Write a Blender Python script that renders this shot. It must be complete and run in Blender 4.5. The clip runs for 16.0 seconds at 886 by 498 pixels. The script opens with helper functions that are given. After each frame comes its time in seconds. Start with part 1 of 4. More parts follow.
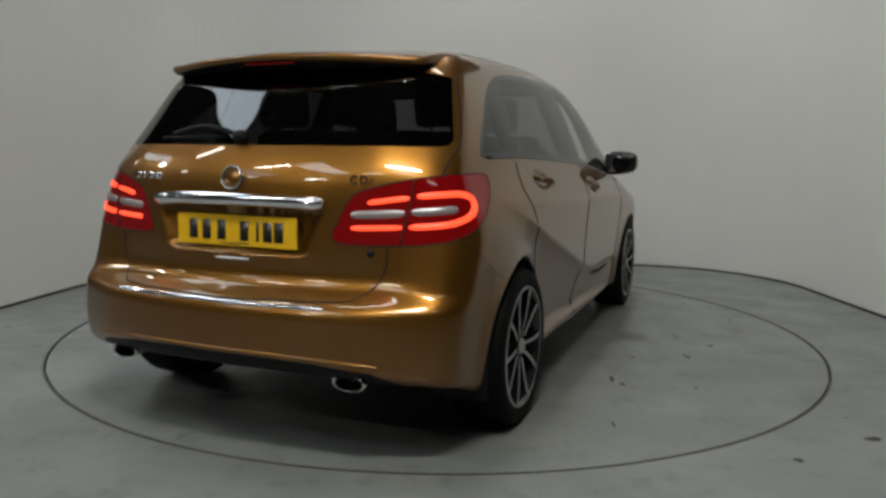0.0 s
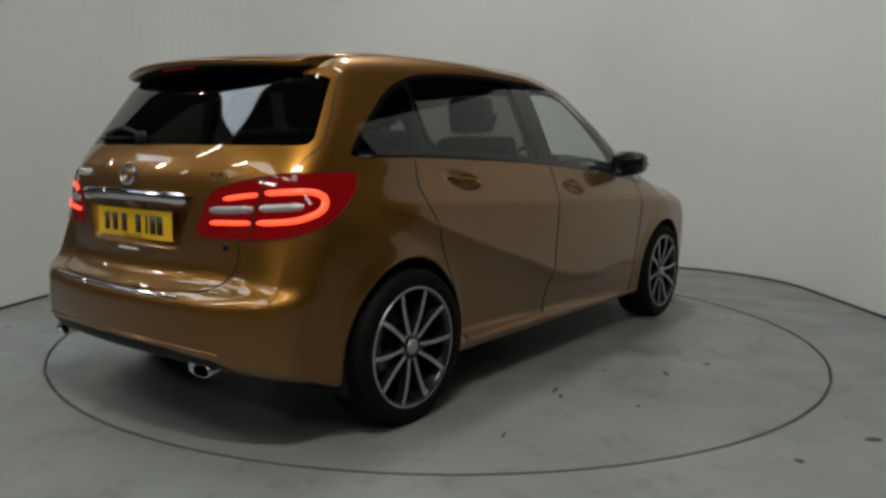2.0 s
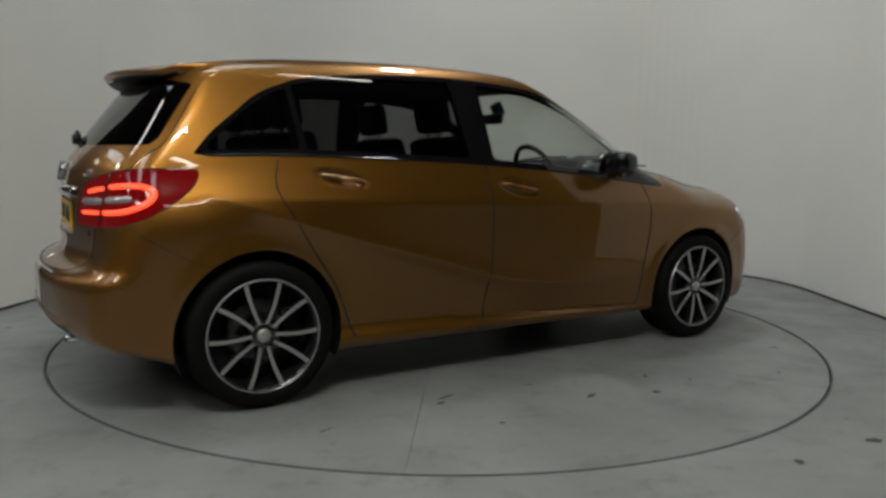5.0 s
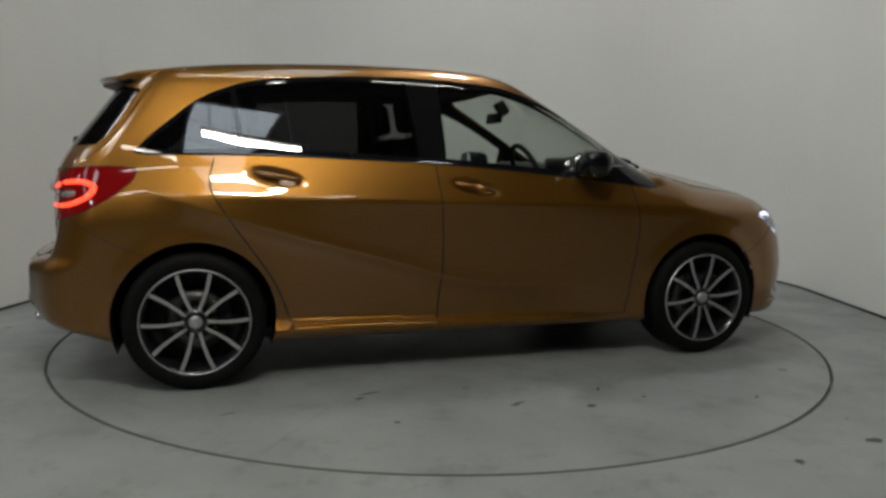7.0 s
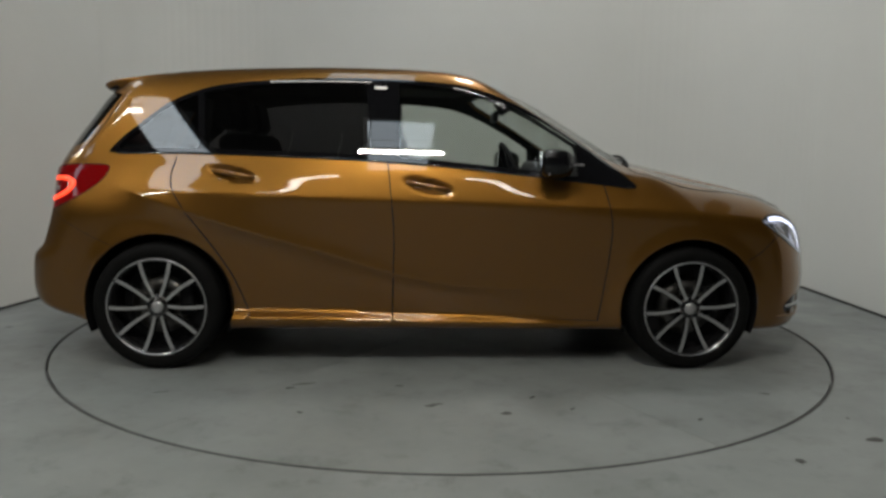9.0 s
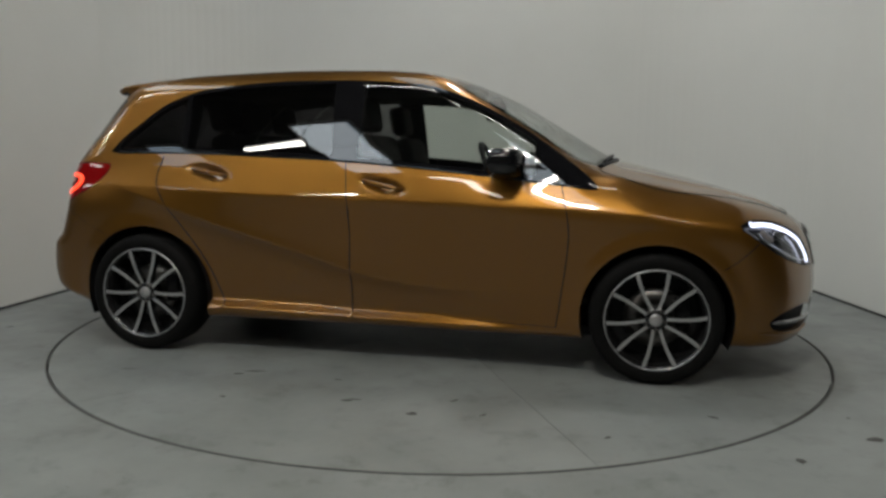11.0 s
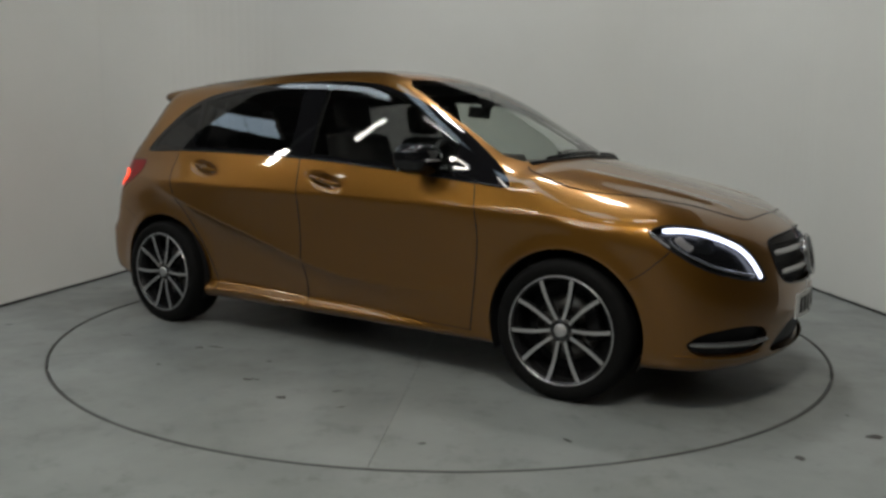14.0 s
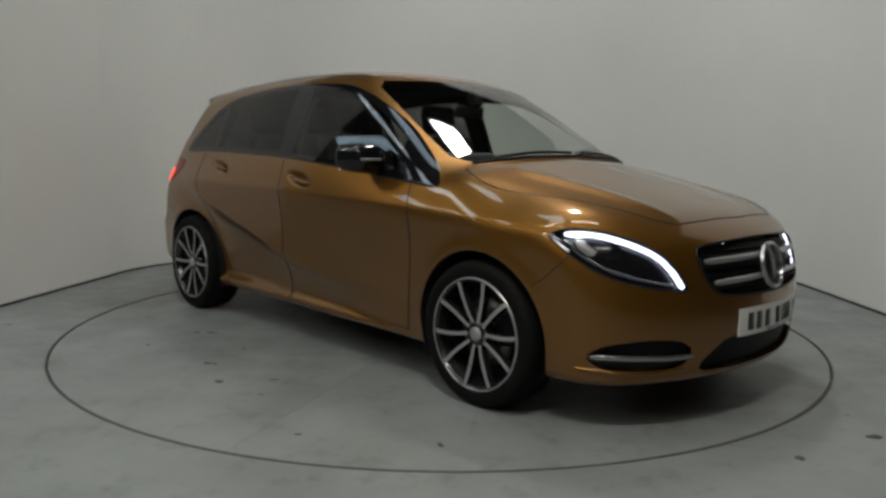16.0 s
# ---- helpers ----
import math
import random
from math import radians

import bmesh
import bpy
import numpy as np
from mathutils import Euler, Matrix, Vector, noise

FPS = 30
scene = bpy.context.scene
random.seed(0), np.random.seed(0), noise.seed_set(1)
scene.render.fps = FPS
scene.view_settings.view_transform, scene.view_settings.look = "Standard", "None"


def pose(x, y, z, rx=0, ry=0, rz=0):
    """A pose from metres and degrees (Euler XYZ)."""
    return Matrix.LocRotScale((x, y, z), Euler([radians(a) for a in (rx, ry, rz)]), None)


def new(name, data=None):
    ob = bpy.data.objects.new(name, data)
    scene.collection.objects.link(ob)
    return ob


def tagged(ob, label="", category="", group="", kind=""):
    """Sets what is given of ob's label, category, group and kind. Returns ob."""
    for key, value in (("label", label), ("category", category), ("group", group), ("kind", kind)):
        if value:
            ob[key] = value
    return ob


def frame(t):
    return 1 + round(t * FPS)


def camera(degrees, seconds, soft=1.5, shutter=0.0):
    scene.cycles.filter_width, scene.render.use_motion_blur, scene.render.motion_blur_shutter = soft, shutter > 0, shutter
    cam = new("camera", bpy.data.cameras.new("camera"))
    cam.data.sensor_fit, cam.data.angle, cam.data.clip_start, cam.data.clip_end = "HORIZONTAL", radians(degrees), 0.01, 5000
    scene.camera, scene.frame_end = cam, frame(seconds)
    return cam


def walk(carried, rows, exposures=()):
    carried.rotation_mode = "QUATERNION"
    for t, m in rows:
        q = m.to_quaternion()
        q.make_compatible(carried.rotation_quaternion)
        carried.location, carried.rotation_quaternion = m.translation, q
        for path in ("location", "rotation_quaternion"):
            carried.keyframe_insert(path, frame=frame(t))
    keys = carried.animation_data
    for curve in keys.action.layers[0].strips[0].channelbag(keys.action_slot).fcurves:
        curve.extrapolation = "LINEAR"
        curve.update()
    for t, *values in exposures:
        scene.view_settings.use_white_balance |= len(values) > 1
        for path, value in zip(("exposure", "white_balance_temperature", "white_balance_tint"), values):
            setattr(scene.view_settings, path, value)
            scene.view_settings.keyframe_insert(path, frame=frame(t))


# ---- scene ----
# ---- camera: on a tripod before a turntable, nudged a little on the way ----
cam = camera(62.13, 16.0, soft=3.0)
EYE = (0.0, -4.6066, 1.0726)


def aim(pitch, yaw):
    return pose(*EYE, 90 + pitch, 0, yaw) @ pose(0, 0, 0, 0, 0, 0.805)


walk(cam, [
    (0.0, aim(-7.198, -0.233)), (2.0, aim(-7.167, -0.195)), (4.0, aim(-7.105, -0.190)), (6.5, aim(-7.113, -0.170)), (9.0, aim(-7.165, -0.112)),
    (12.4, aim(-7.180, -0.076)), (12.9, aim(-7.355, -0.120)), (16.0, aim(-7.371, -0.133)),
])
scene.view_settings.exposure = 0.05

# ---- light: a hall with a skylight and strip lamps behind and above the camera ----
world = bpy.data.worlds.new("hall_air")
scene.world = world
world.use_nodes = True
world.node_tree.nodes["Background"].inputs[0].default_value = (0.55, 0.6, 0.65, 1)
world.node_tree.nodes["Background"].inputs[1].default_value = 0.008


# ---- materials ----
def mat(name, base=(0.5, 0.5, 0.5), rough=0.5, metal=0.0, coat=0.0, emit=None, strength=0.0, ior=1.5):
    m = bpy.data.materials.new(name)
    m.use_nodes = True
    b = m.node_tree.nodes["Principled BSDF"]
    b.inputs["Base Color"].default_value = (*base, 1)
    b.inputs["Roughness"].default_value = rough
    b.inputs["Metallic"].default_value = metal
    b.inputs["Coat Weight"].default_value = coat
    b.inputs["Coat Roughness"].default_value = 0.03
    b.inputs["IOR"].default_value = ior
    if emit:
        b.inputs["Emission Color"].default_value = (*emit, 1)
        b.inputs["Emission Strength"].default_value = strength
    return m


def node(m, kind, **sets):
    n = m.node_tree.nodes.new(kind)
    for k, v in sets.items():
        n.inputs[k].default_value = v
    return n


def link(m, a, b):
    m.node_tree.links.new(a, b)


def mottle(m, scale, low, high, detail=6.0, target="Base Color", coords="Object", rough=0.6, stretch=None):
    """Noise between two colours (or greys) into one socket of the material."""
    b = m.node_tree.nodes["Principled BSDF"]
    tc = m.node_tree.nodes.new("ShaderNodeTexCoord")
    n = node(m, "ShaderNodeTexNoise", Scale=scale, Detail=detail, Roughness=rough)
    r = m.node_tree.nodes.new("ShaderNodeValToRGB")
    r.color_ramp.elements[0].position, r.color_ramp.elements[1].position = 0.3, 0.7
    r.color_ramp.elements[0].color = (*low, 1) if isinstance(low, tuple) else (low, low, low, 1)
    r.color_ramp.elements[1].color = (*high, 1) if isinstance(high, tuple) else (high, high, high, 1)
    if stretch:
        mp = m.node_tree.nodes.new("ShaderNodeMapping")
        mp.inputs["Scale"].default_value = stretch
        link(m, tc.outputs[coords], mp.inputs[0])
        link(m, mp.outputs[0], n.inputs["Vector"])
    else:
        link(m, tc.outputs[coords], n.inputs["Vector"])
    link(m, n.outputs["Fac"], r.inputs[0])
    if target:
        link(m, r.outputs[0], b.inputs[target])
    return n, r


def bumpy(m, scale, strength, distance=0.002, detail=4.0):
    b = m.node_tree.nodes["Principled BSDF"]
    tc = m.node_tree.nodes.new("ShaderNodeTexCoord")
    n = node(m, "ShaderNodeTexNoise", Scale=scale, Detail=detail)
    bp = node(m, "ShaderNodeBump", Strength=strength, Distance=distance)
    link(m, tc.outputs["Object"], n.inputs["Vector"])
    link(m, n.outputs["Fac"], bp.inputs["Height"])
    link(m, bp.outputs[0], b.inputs["Normal"])


PAINT = mat("gold_paint", (0.200, 0.089, 0.0105), 0.38, 0.85, 1.0)
mottle(PAINT, 900.0, (0.165, 0.072, 0.0080), (0.236, 0.107, 0.0135), 2.0)
BLACK = mat("black_gloss", (0.005, 0.005, 0.006), 0.02)
PLASTIC = mat("black_plastic", (0.012, 0.012, 0.013), 0.45)
bumpy(PLASTIC, 700, 0.15, 0.001)
RUBBER = mat("tyre_rubber", (0.004, 0.004, 0.004), 0.7)
mottle(RUBBER, 60.0, (0.003, 0.003, 0.003), (0.005, 0.005, 0.005))
for dull in (PLASTIC, RUBBER):
    dull.node_tree.nodes["Principled BSDF"].inputs["Specular IOR Level"].default_value = 0.10
CHROME = mat("chrome", (0.82, 0.82, 0.83), 0.06, 1.0)
ALLOY = mat("machined_alloy", (0.46, 0.46, 0.465), 0.32, 0.75)
EMBLEM = mat("emblem_metal", (0.42, 0.42, 0.43), 0.18, 0.9)
DARKALLOY = mat("dark_alloy", (0.012, 0.012, 0.013), 0.25, 0.2, 0.5)
STEEL = mat("brake_steel", (0.13, 0.125, 0.12), 0.4, 1.0)
SEAM = mat("seam_shadow_gap", (0.004, 0.003, 0.002), 0.8)
CLOTH = mat("dark_upholstery", (0.016, 0.0155, 0.0155), 0.8)
bumpy(CLOTH, 300, 0.3)
LINING = mat("cabin_lining", (0.018, 0.018, 0.019), 0.85)
for dull in (CLOTH, LINING):
    dull.node_tree.nodes["Principled BSDF"].inputs["Specular IOR Level"].default_value = 0.15
DASH = mat("dashboard_plastic", (0.05, 0.05, 0.052), 0.6)
bumpy(DASH, 500, 0.25)
RED = mat("red_lens", (0.13, 0.002, 0.003), 0.06, emit=(1.0, 0.010, 0.008), strength=0.040)
REDGLOW = mat("red_glow", (0.5, 0.01, 0.01), 0.3, emit=(1.0, 0.065, 0.022), strength=2.2)
CLEARLENS = mat("clear_reflector", (0.38, 0.36, 0.36), 0.25, 0.5)
LEDWHITE = mat("daytime_light", (0.9, 0.92, 1.0), 0.3, emit=(0.78, 0.82, 1.0), strength=3.0)
HEADIN = mat("headlight_inside", (0.008, 0.008, 0.009), 0.15, 0.2)
PLATEY = mat("yellow_plate", (0.70, 0.42, 0.01), 0.35)
PLATEW = mat("white_plate", (0.62, 0.62, 0.60), 0.35)
INK = mat("plate_ink", (0.012, 0.012, 0.012), 0.4)


def glass(name, tint, rough=0.0):
    """Thin tinted pane: light passes straight through, darkened, and the surface reflects."""
    m = bpy.data.materials.new(name)
    m.use_nodes = True
    t = m.node_tree
    t.nodes.remove(t.nodes["Principled BSDF"])
    out = t.nodes["Material Output"]
    tr = node(m, "ShaderNodeBsdfTransparent", Color=(*tint, 1))
    gl = node(m, "ShaderNodeBsdfGlossy", Roughness=rough)
    lw = node(m, "ShaderNodeLayerWeight", Blend=0.5)
    pw = t.nodes.new("ShaderNodeMath")
    pw.operation = "POWER"
    pw.inputs[1].default_value = 5.0
    ma = t.nodes.new("ShaderNodeMath")
    ma.operation = "MULTIPLY_ADD"
    ma.inputs[1].default_value, ma.inputs[2].default_value = 0.92, 0.07
    mix = t.nodes.new("ShaderNodeMixShader")
    link(m, lw.outputs["Facing"], pw.inputs[0])
    link(m, pw.outputs[0], ma.inputs[0])
    link(m, ma.outputs[0], mix.inputs[0])
    link(m, tr.outputs[0], mix.inputs[1])
    link(m, gl.outputs[0], mix.inputs[2])
    link(m, mix.outputs[0], out.inputs[0])
    return m


GLASS = glass("clear_glass", (0.78, 0.82, 0.79))
PRIVACY = glass("privacy_glass", (0.20, 0.20, 0.205))
REARGLASS = glass("dark_rear_glass", (0.09, 0.09, 0.095))
LENS = glass("lens_glass", (0.85, 0.87, 0.9))

WALLMAT = mat("wall_paint", (0.66, 0.66, 0.63), 0.75)
mottle(WALLMAT, 0.6, (0.63, 0.63, 0.60), (0.68, 0.68, 0.65), 8.0)
bumpy(WALLMAT, 40, 0.06, 0.003)


def floor_paint(name):
    """Grey floor paint: dusty patches, scuffs, dark specks."""
    m = mat(name, (0.17, 0.175, 0.17), 0.38)
    bs = m.node_tree.nodes["Principled BSDF"]
    _, patches = mottle(m, 1.3, (0.148, 0.160, 0.155), (0.212, 0.226, 0.220), 9.0, target=None)
    _, scuffs = mottle(m, 5.5, (0.72, 0.72, 0.71), (1.0, 1.0, 1.0), 10.0, target=None, rough=0.75)
    scuffs.color_ramp.elements[0].position, scuffs.color_ramp.elements[1].position = 0.34, 0.48
    _, specks = mottle(m, 38.0, (0.55, 0.54, 0.52), (1.0, 1.0, 1.0), 3.0, target=None)
    specks.color_ramp.elements[0].position, specks.color_ramp.elements[1].position = 0.245, 0.30
    prev = patches.outputs[0]
    for ramp in (scuffs, specks):
        mx = m.node_tree.nodes.new("ShaderNodeMix")
        mx.data_type, mx.blend_type = "RGBA", "MULTIPLY"
        mx.inputs[0].default_value = 1.0
        link(m, prev, mx.inputs[6])
        link(m, ramp.outputs[0], mx.inputs[7])
        prev = mx.outputs[2]
    link(m, prev, bs.inputs["Base Color"])
    mottle(m, 3.0, 0.30, 0.50, 8.0, target="Roughness")
    bumpy(m, 55, 0.10, 0.002)
    return m


CONCRETE = floor_paint("painted_floor")
HALL = mat("hall_lining", (0.12, 0.12, 0.115), 0.8)
mottle(HALL, 0.8, (0.095, 0.095, 0.09), (0.145, 0.145, 0.14))
TUBE = mat("lamp_tube", (1, 1, 1), 0.5, emit=(1.0, 0.96, 0.88), strength=20.0)
SKYPANE = mat("skylight_daylight", (0.9, 0.95, 1.0), 0.5, emit=(0.66, 0.84, 1.0), strength=2.9)


# ---- mesh helpers ----
def obj(name, bm, material, parent=None, smooth=True):
    me = bpy.data.meshes.new(name)
    bm.normal_update()
    bm.to_mesh(me)
    bm.free()
    for m in material if isinstance(material, (list, tuple)) else (material,):
        me.materials.append(m)
    if smooth:
        me.polygons.foreach_set("use_smooth", [True] * len(me.polygons))
    ob = new(name, me)
    ob.parent = parent
    return ob


def part(name, bm, material, parent, label="", smooth=True):
    ob = obj(name, bm, material, parent, smooth)
    if label:
        tagged(ob, label)
    return ob


def box(sx, sy, sz, m=Matrix(), bevel=0.0, segments=2, bm=None):
    b = bmesh.new()
    bmesh.ops.create_cube(b, size=1, matrix=Matrix.Diagonal((sx, sy, sz, 1)))
    if bevel:
        bmesh.ops.bevel(b, geom=b.edges[:], offset=bevel, segments=segments, affect="EDGES", profile=0.6)
    b.transform(m)
    return joined(bm, b)


def joined(bm, b):
    if bm is None:
        return b
    me = bpy.data.meshes.new("scrap")
    b.to_mesh(me)
    b.free()
    bm.from_mesh(me)
    bpy.data.meshes.remove(me)
    return bm


def lathe(profile, steps=64, bm=None, m=Matrix(), closed=False):
    """Turn (radius, along) pairs round the y axis."""
    b = bmesh.new()
    rings = []
    for k in range(steps):
        a = 2 * math.pi * k / steps
        rings.append([b.verts.new((r * math.cos(a), y, r * math.sin(a))) for r, y in profile])
    n = len(profile)
    for k in range(steps):
        p, q = rings[k], rings[(k + 1) % steps]
        for i in range(n if closed else n - 1):
            b.faces.new((p[i], p[(i + 1) % n], q[(i + 1) % n], q[i]))
    bmesh.ops.recalc_face_normals(b, faces=b.faces)
    b.transform(m)
    return joined(bm, b)


def tube(points, radius, sides=6, bm=None, closed=False, flat=1.0):
    """A round (or flattened) bar along points."""
    b = bmesh.new()
    pts = [Vector(p) for p in points]
    rings = []
    for i, p in enumerate(pts):
        t = (pts[(i + 1) % len(pts)] if closed or i < len(pts) - 1 else p) - (pts[i - 1] if closed or i else p)
        t.normalize()
        side = t.cross(Vector((0, 0, 1)))
        if side.length < 0.05:
            side = t.cross(Vector((0, 1, 0)))
        side.normalize()
        up = side.cross(t)
        r = radius[i] if isinstance(radius, (list, tuple)) else radius
        rings.append([b.verts.new(p + r * (math.cos(2 * math.pi * k / sides) * side * flat + math.sin(2 * math.pi * k / sides) * up)) for k in range(sides)])
    for i in range(len(rings) if closed else len(rings) - 1):
        p, q = rings[i], rings[(i + 1) % len(rings)]
        for k in range(sides):
            b.faces.new((p[k], p[(k + 1) % sides], q[(k + 1) % sides], q[k]))
    if not closed:
        b.faces.new(rings[0])
        b.faces.new(rings[-1])
    bmesh.ops.recalc_face_normals(b, faces=b.faces)
    return joined(bm, b)


# ---- the room: a curved painted wall round a turntable, in a hall ----
RING = 2.218


def wall_line(grow=0.0):
    """Plan of the curved wall, from the open side round and back."""
    line = [(3.10 + grow, -1.2), (3.10 + grow, 0.0), (3.10 + grow, 1.5)]
    for k in range(1, 25):
        a = radians(90 * k / 24)
        line.append((1.83 + (1.27 + grow) * math.cos(a), 1.5 + (1.27 + grow) * math.sin(a)))
    for k in range(0, 25):
        a = radians(90 + 90 * k / 24)
        line.append((-1.60 + (1.22 + grow) * math.cos(a), 1.55 + (1.22 + grow) * math.sin(a)))
    return line + [(-2.90 - grow, 0.99), (-3.01 - grow, 0.15)]


def build_room():
    b = bmesh.new()
    inner, outer = wall_line(), wall_line(0.12)
    rows = []
    for (x, y), (u, v) in zip(inner, outer):
        rows.append([b.verts.new(p) for p in ((x, y, 0), (x, y, 3.4), (u, v, 3.4), (u, v, 0))])
    for p, q in zip(rows, rows[1:]):
        for k in range(3):
            b.faces.new((p[k], p[k + 1], q[k + 1], q[k]))
    b.faces.new(rows[0])
    b.faces.new(rows[-1])
    bmesh.ops.recalc_face_normals(b, faces=b.faces)
    tagged(obj("wall_curved", b, WALLMAT, smooth=False), "smooth white-painted curved studio wall", "wall", kind="structure")

    b = bmesh.new()
    rows = []
    for (x, y), (u, v) in zip(wall_line(-0.014), wall_line(0.0)):
        rows.append([b.verts.new(p) for p in ((x, y, 0), (x, y, 0.012), (u, v, 0.014))])
    for p, q in zip(rows, rows[1:]):
        for k in range(2):
            b.faces.new((p[k], p[k + 1], q[k + 1], q[k]))
    bmesh.ops.recalc_face_normals(b, faces=b.faces)
    tagged(obj("baseboard", b, PLASTIC, smooth=False), "thin dark sealing strip along the wall foot", "baseboard", kind="structure")

    # floor round the turntable
    b = bmesh.new()
    steps = 160
    inn = [b.verts.new(((RING + 0.006) * math.cos(2 * math.pi * k / steps), (RING + 0.006) * math.sin(2 * math.pi * k / steps), 0)) for k in range(steps)]
    out = []
    for k in range(steps):
        c, s = math.cos(2 * math.pi * k / steps), math.sin(2 * math.pi * k / steps)
        f = 12.0 / max(abs(c), abs(s))
        out.append(b.verts.new((f * c, f * s, 0)))
    for k in range(steps):
        b.faces.new((inn[k], out[k], out[(k + 1) % steps], inn[(k + 1) % steps]))
    low = [b.verts.new((v.co.x, v.co.y, -0.05)) for v in inn]
    for k in range(steps):
        b.faces.new((inn[k], inn[(k + 1) % steps], low[(k + 1) % steps], low[k]))
    b.faces.new(low)
    bmesh.ops.recalc_face_normals(b, faces=b.faces)
    tagged(obj("floor", b, CONCRETE, smooth=False), "worn grey painted concrete floor", "floor", kind="structure")

    # hall shell
    for name, x, y, sx, sy in (("wall_hall_east", 12, 0, 0.2, 24.2), ("wall_hall_west", -12, 0, 0.2, 24.2), ("wall_hall_north", 0, 12, 23.8, 0.2), ("wall_hall_south", 0, -12, 23.8, 0.2)):
        tagged(obj(name, box(sx, sy, 6.0, pose(x, y, 3.0)), HALL, smooth=False), "plain grey hall wall", "wall", kind="structure")
    tagged(obj("ceiling", box(24.2, 24.2, 0.2, pose(0, 0, 6.1)), HALL, smooth=False), "grey hall roof lining", "ceiling", kind="structure")


def strip_light(x, y, z, turn, length, power):
    base = new("strip_light")
    base.matrix_basis = pose(x, y, z, 0, 0, turn)
    part("housing", box(length, 0.14, 0.05, pose(0, 0, 0.05), 0.01), WALLMAT, base)
    part("diffuser", box(length - 0.04, 0.11, 0.05, pose(0, 0, 0.0), 0.015), TUBE, base, "glowing white diffuser")
    for k in (-1, 1):
        part("hanger", box(0.012, 0.012, 5.98 - z - 0.07, pose(k * length * 0.4, 0, (5.98 - z + 0.07) / 2)), WALLMAT, base)
    tagged(base, "lit fluorescent strip light hanging from the hall roof", "ceiling lamp", group="strip lights of the hall")
    if not power:
        return
    lamp = bpy.data.lights.new("strip_lamp", "AREA")
    lamp.shape, lamp.size, lamp.size_y, lamp.energy, lamp.color = "RECTANGLE", length, 0.12, power, (1.0, 0.94, 0.83)
    o = new("strip_lamp", lamp)
    o.matrix_basis = pose(x, y, z - 0.035, 0, 0, turn)


def skylight(x, y, turn, w, h, power):
    base = new("skylight")
    base.matrix_basis = pose(x, y, 5.93, 0, 0, turn)
    part("frame", box(w + 0.12, h + 0.12, 0.05, pose(0, 0, 0.045)), WALLMAT, base)
    for k in (-1, 0, 1):
        part("pane", box(w / 3 - 0.05, h, 0.02, pose(k * w / 3, 0, 0.0)), SKYPANE, base, "bright daylight pane")
    tagged(base, "three-pane roof window with pale blue daylight", "skylight", group="roof windows of the hall")
    if not power:
        return
    lamp = bpy.data.lights.new("skylight_lamp", "AREA")
    lamp.shape, lamp.size, lamp.size_y, lamp.energy, lamp.color = "RECTANGLE", w, h, power, (1.0, 0.985, 0.94)
    o = new("skylight_lamp", lamp)
    o.matrix_basis = pose(x, y, 5.9, 0, 0, turn)


build_room()
for px, py, power in ((-0.1, -4.15, 100.0), (1.5, -5.65, 0), (-1.4, -5.3, 0), (-3.6, -3.3, 14.0), (-4.35, -1.55, 0), (-6.95, -0.9, 45.0), (-4.4, -6.6, 52.0), (-6.6, -5.2, 0), (-8.0, -2.6, 0), (-9.4, 2.6, 0), (-1.0, -1.45, 0), (0.9, -1.5, 0)):
    strip_light(px, py, 4.2, 0, 1.05, power)
for px, py, length in ((-0.39, -2.2, 0.3), (-4.85, 1.7, 0.6)):
    strip_light(px, py, 4.2, 90, length, 0)
for px, py, turn, wide, deep, power in ((1.02, 1.45, 20, 0.5, 0.75, 94.0), (-0.6, -0.3, 90, 2.2, 1.1, 0), (-4.95, 0.1, 108, 2.9, 1.15, 16.0), (-0.1, -5.85, 90, 2.3, 1.0, 12.0), (-3.85, -5.5, 90, 2.8, 1.0, 22.0), (-9.4, 0.8, 123, 3.0, 0.9, 0), (-7.6, -5.6, 90, 2.4, 1.0, 0)):
    skylight(px, py, turn, wide, deep, power)

# ---- car body: one smooth closed form, cut into its panels ----
def curve(pairs, soft=0.0, n=3000):
    """A smooth table through (position, value) pairs (monotone cubic, then blurred)."""
    p = np.array(pairs, float)
    x, y = p[:, 0], p[:, 1]
    h, s = np.diff(x), np.diff(y) / np.diff(x)
    m = np.zeros(len(x))
    for i in range(1, len(x) - 1):
        if s[i - 1] * s[i] > 0:
            w1, w2 = 2 * h[i] + h[i - 1], h[i] + 2 * h[i - 1]
            m[i] = (w1 + w2) / (w1 / s[i - 1] + w2 / s[i])
    m[0], m[-1] = s[0], s[-1]
    gx = np.linspace(x[0], x[-1], n)
    i = np.clip(np.searchsorted(x, gx) - 1, 0, len(x) - 2)
    t = (gx - x[i]) / h[i]
    gy = (1 + 2 * t) * (1 - t) ** 2 * y[i] + t * (1 - t) ** 2 * h[i] * m[i] + t * t * (3 - 2 * t) * y[i + 1] + t * t * (t - 1) * h[i] * m[i + 1]
    if soft:
        k = int(soft / (gx[1] - gx[0]))
        if k > 1:
            a, b = gy[0], gy[-1]
            ka, kb = gy[1] - gy[0], gy[-1] - gy[-2]
            pad = np.concatenate([a - ka * np.arange(2 * k, 0, -1), gy, b + kb * np.arange(1, 2 * k + 1)])
            w = np.exp(-0.5 * (np.arange(-2 * k, 2 * k + 1) / (k * 0.7)) ** 2)
            gy = np.convolve(pad, w / w.sum(), "valid")
    return lambda v: np.interp(v, gx, gy)


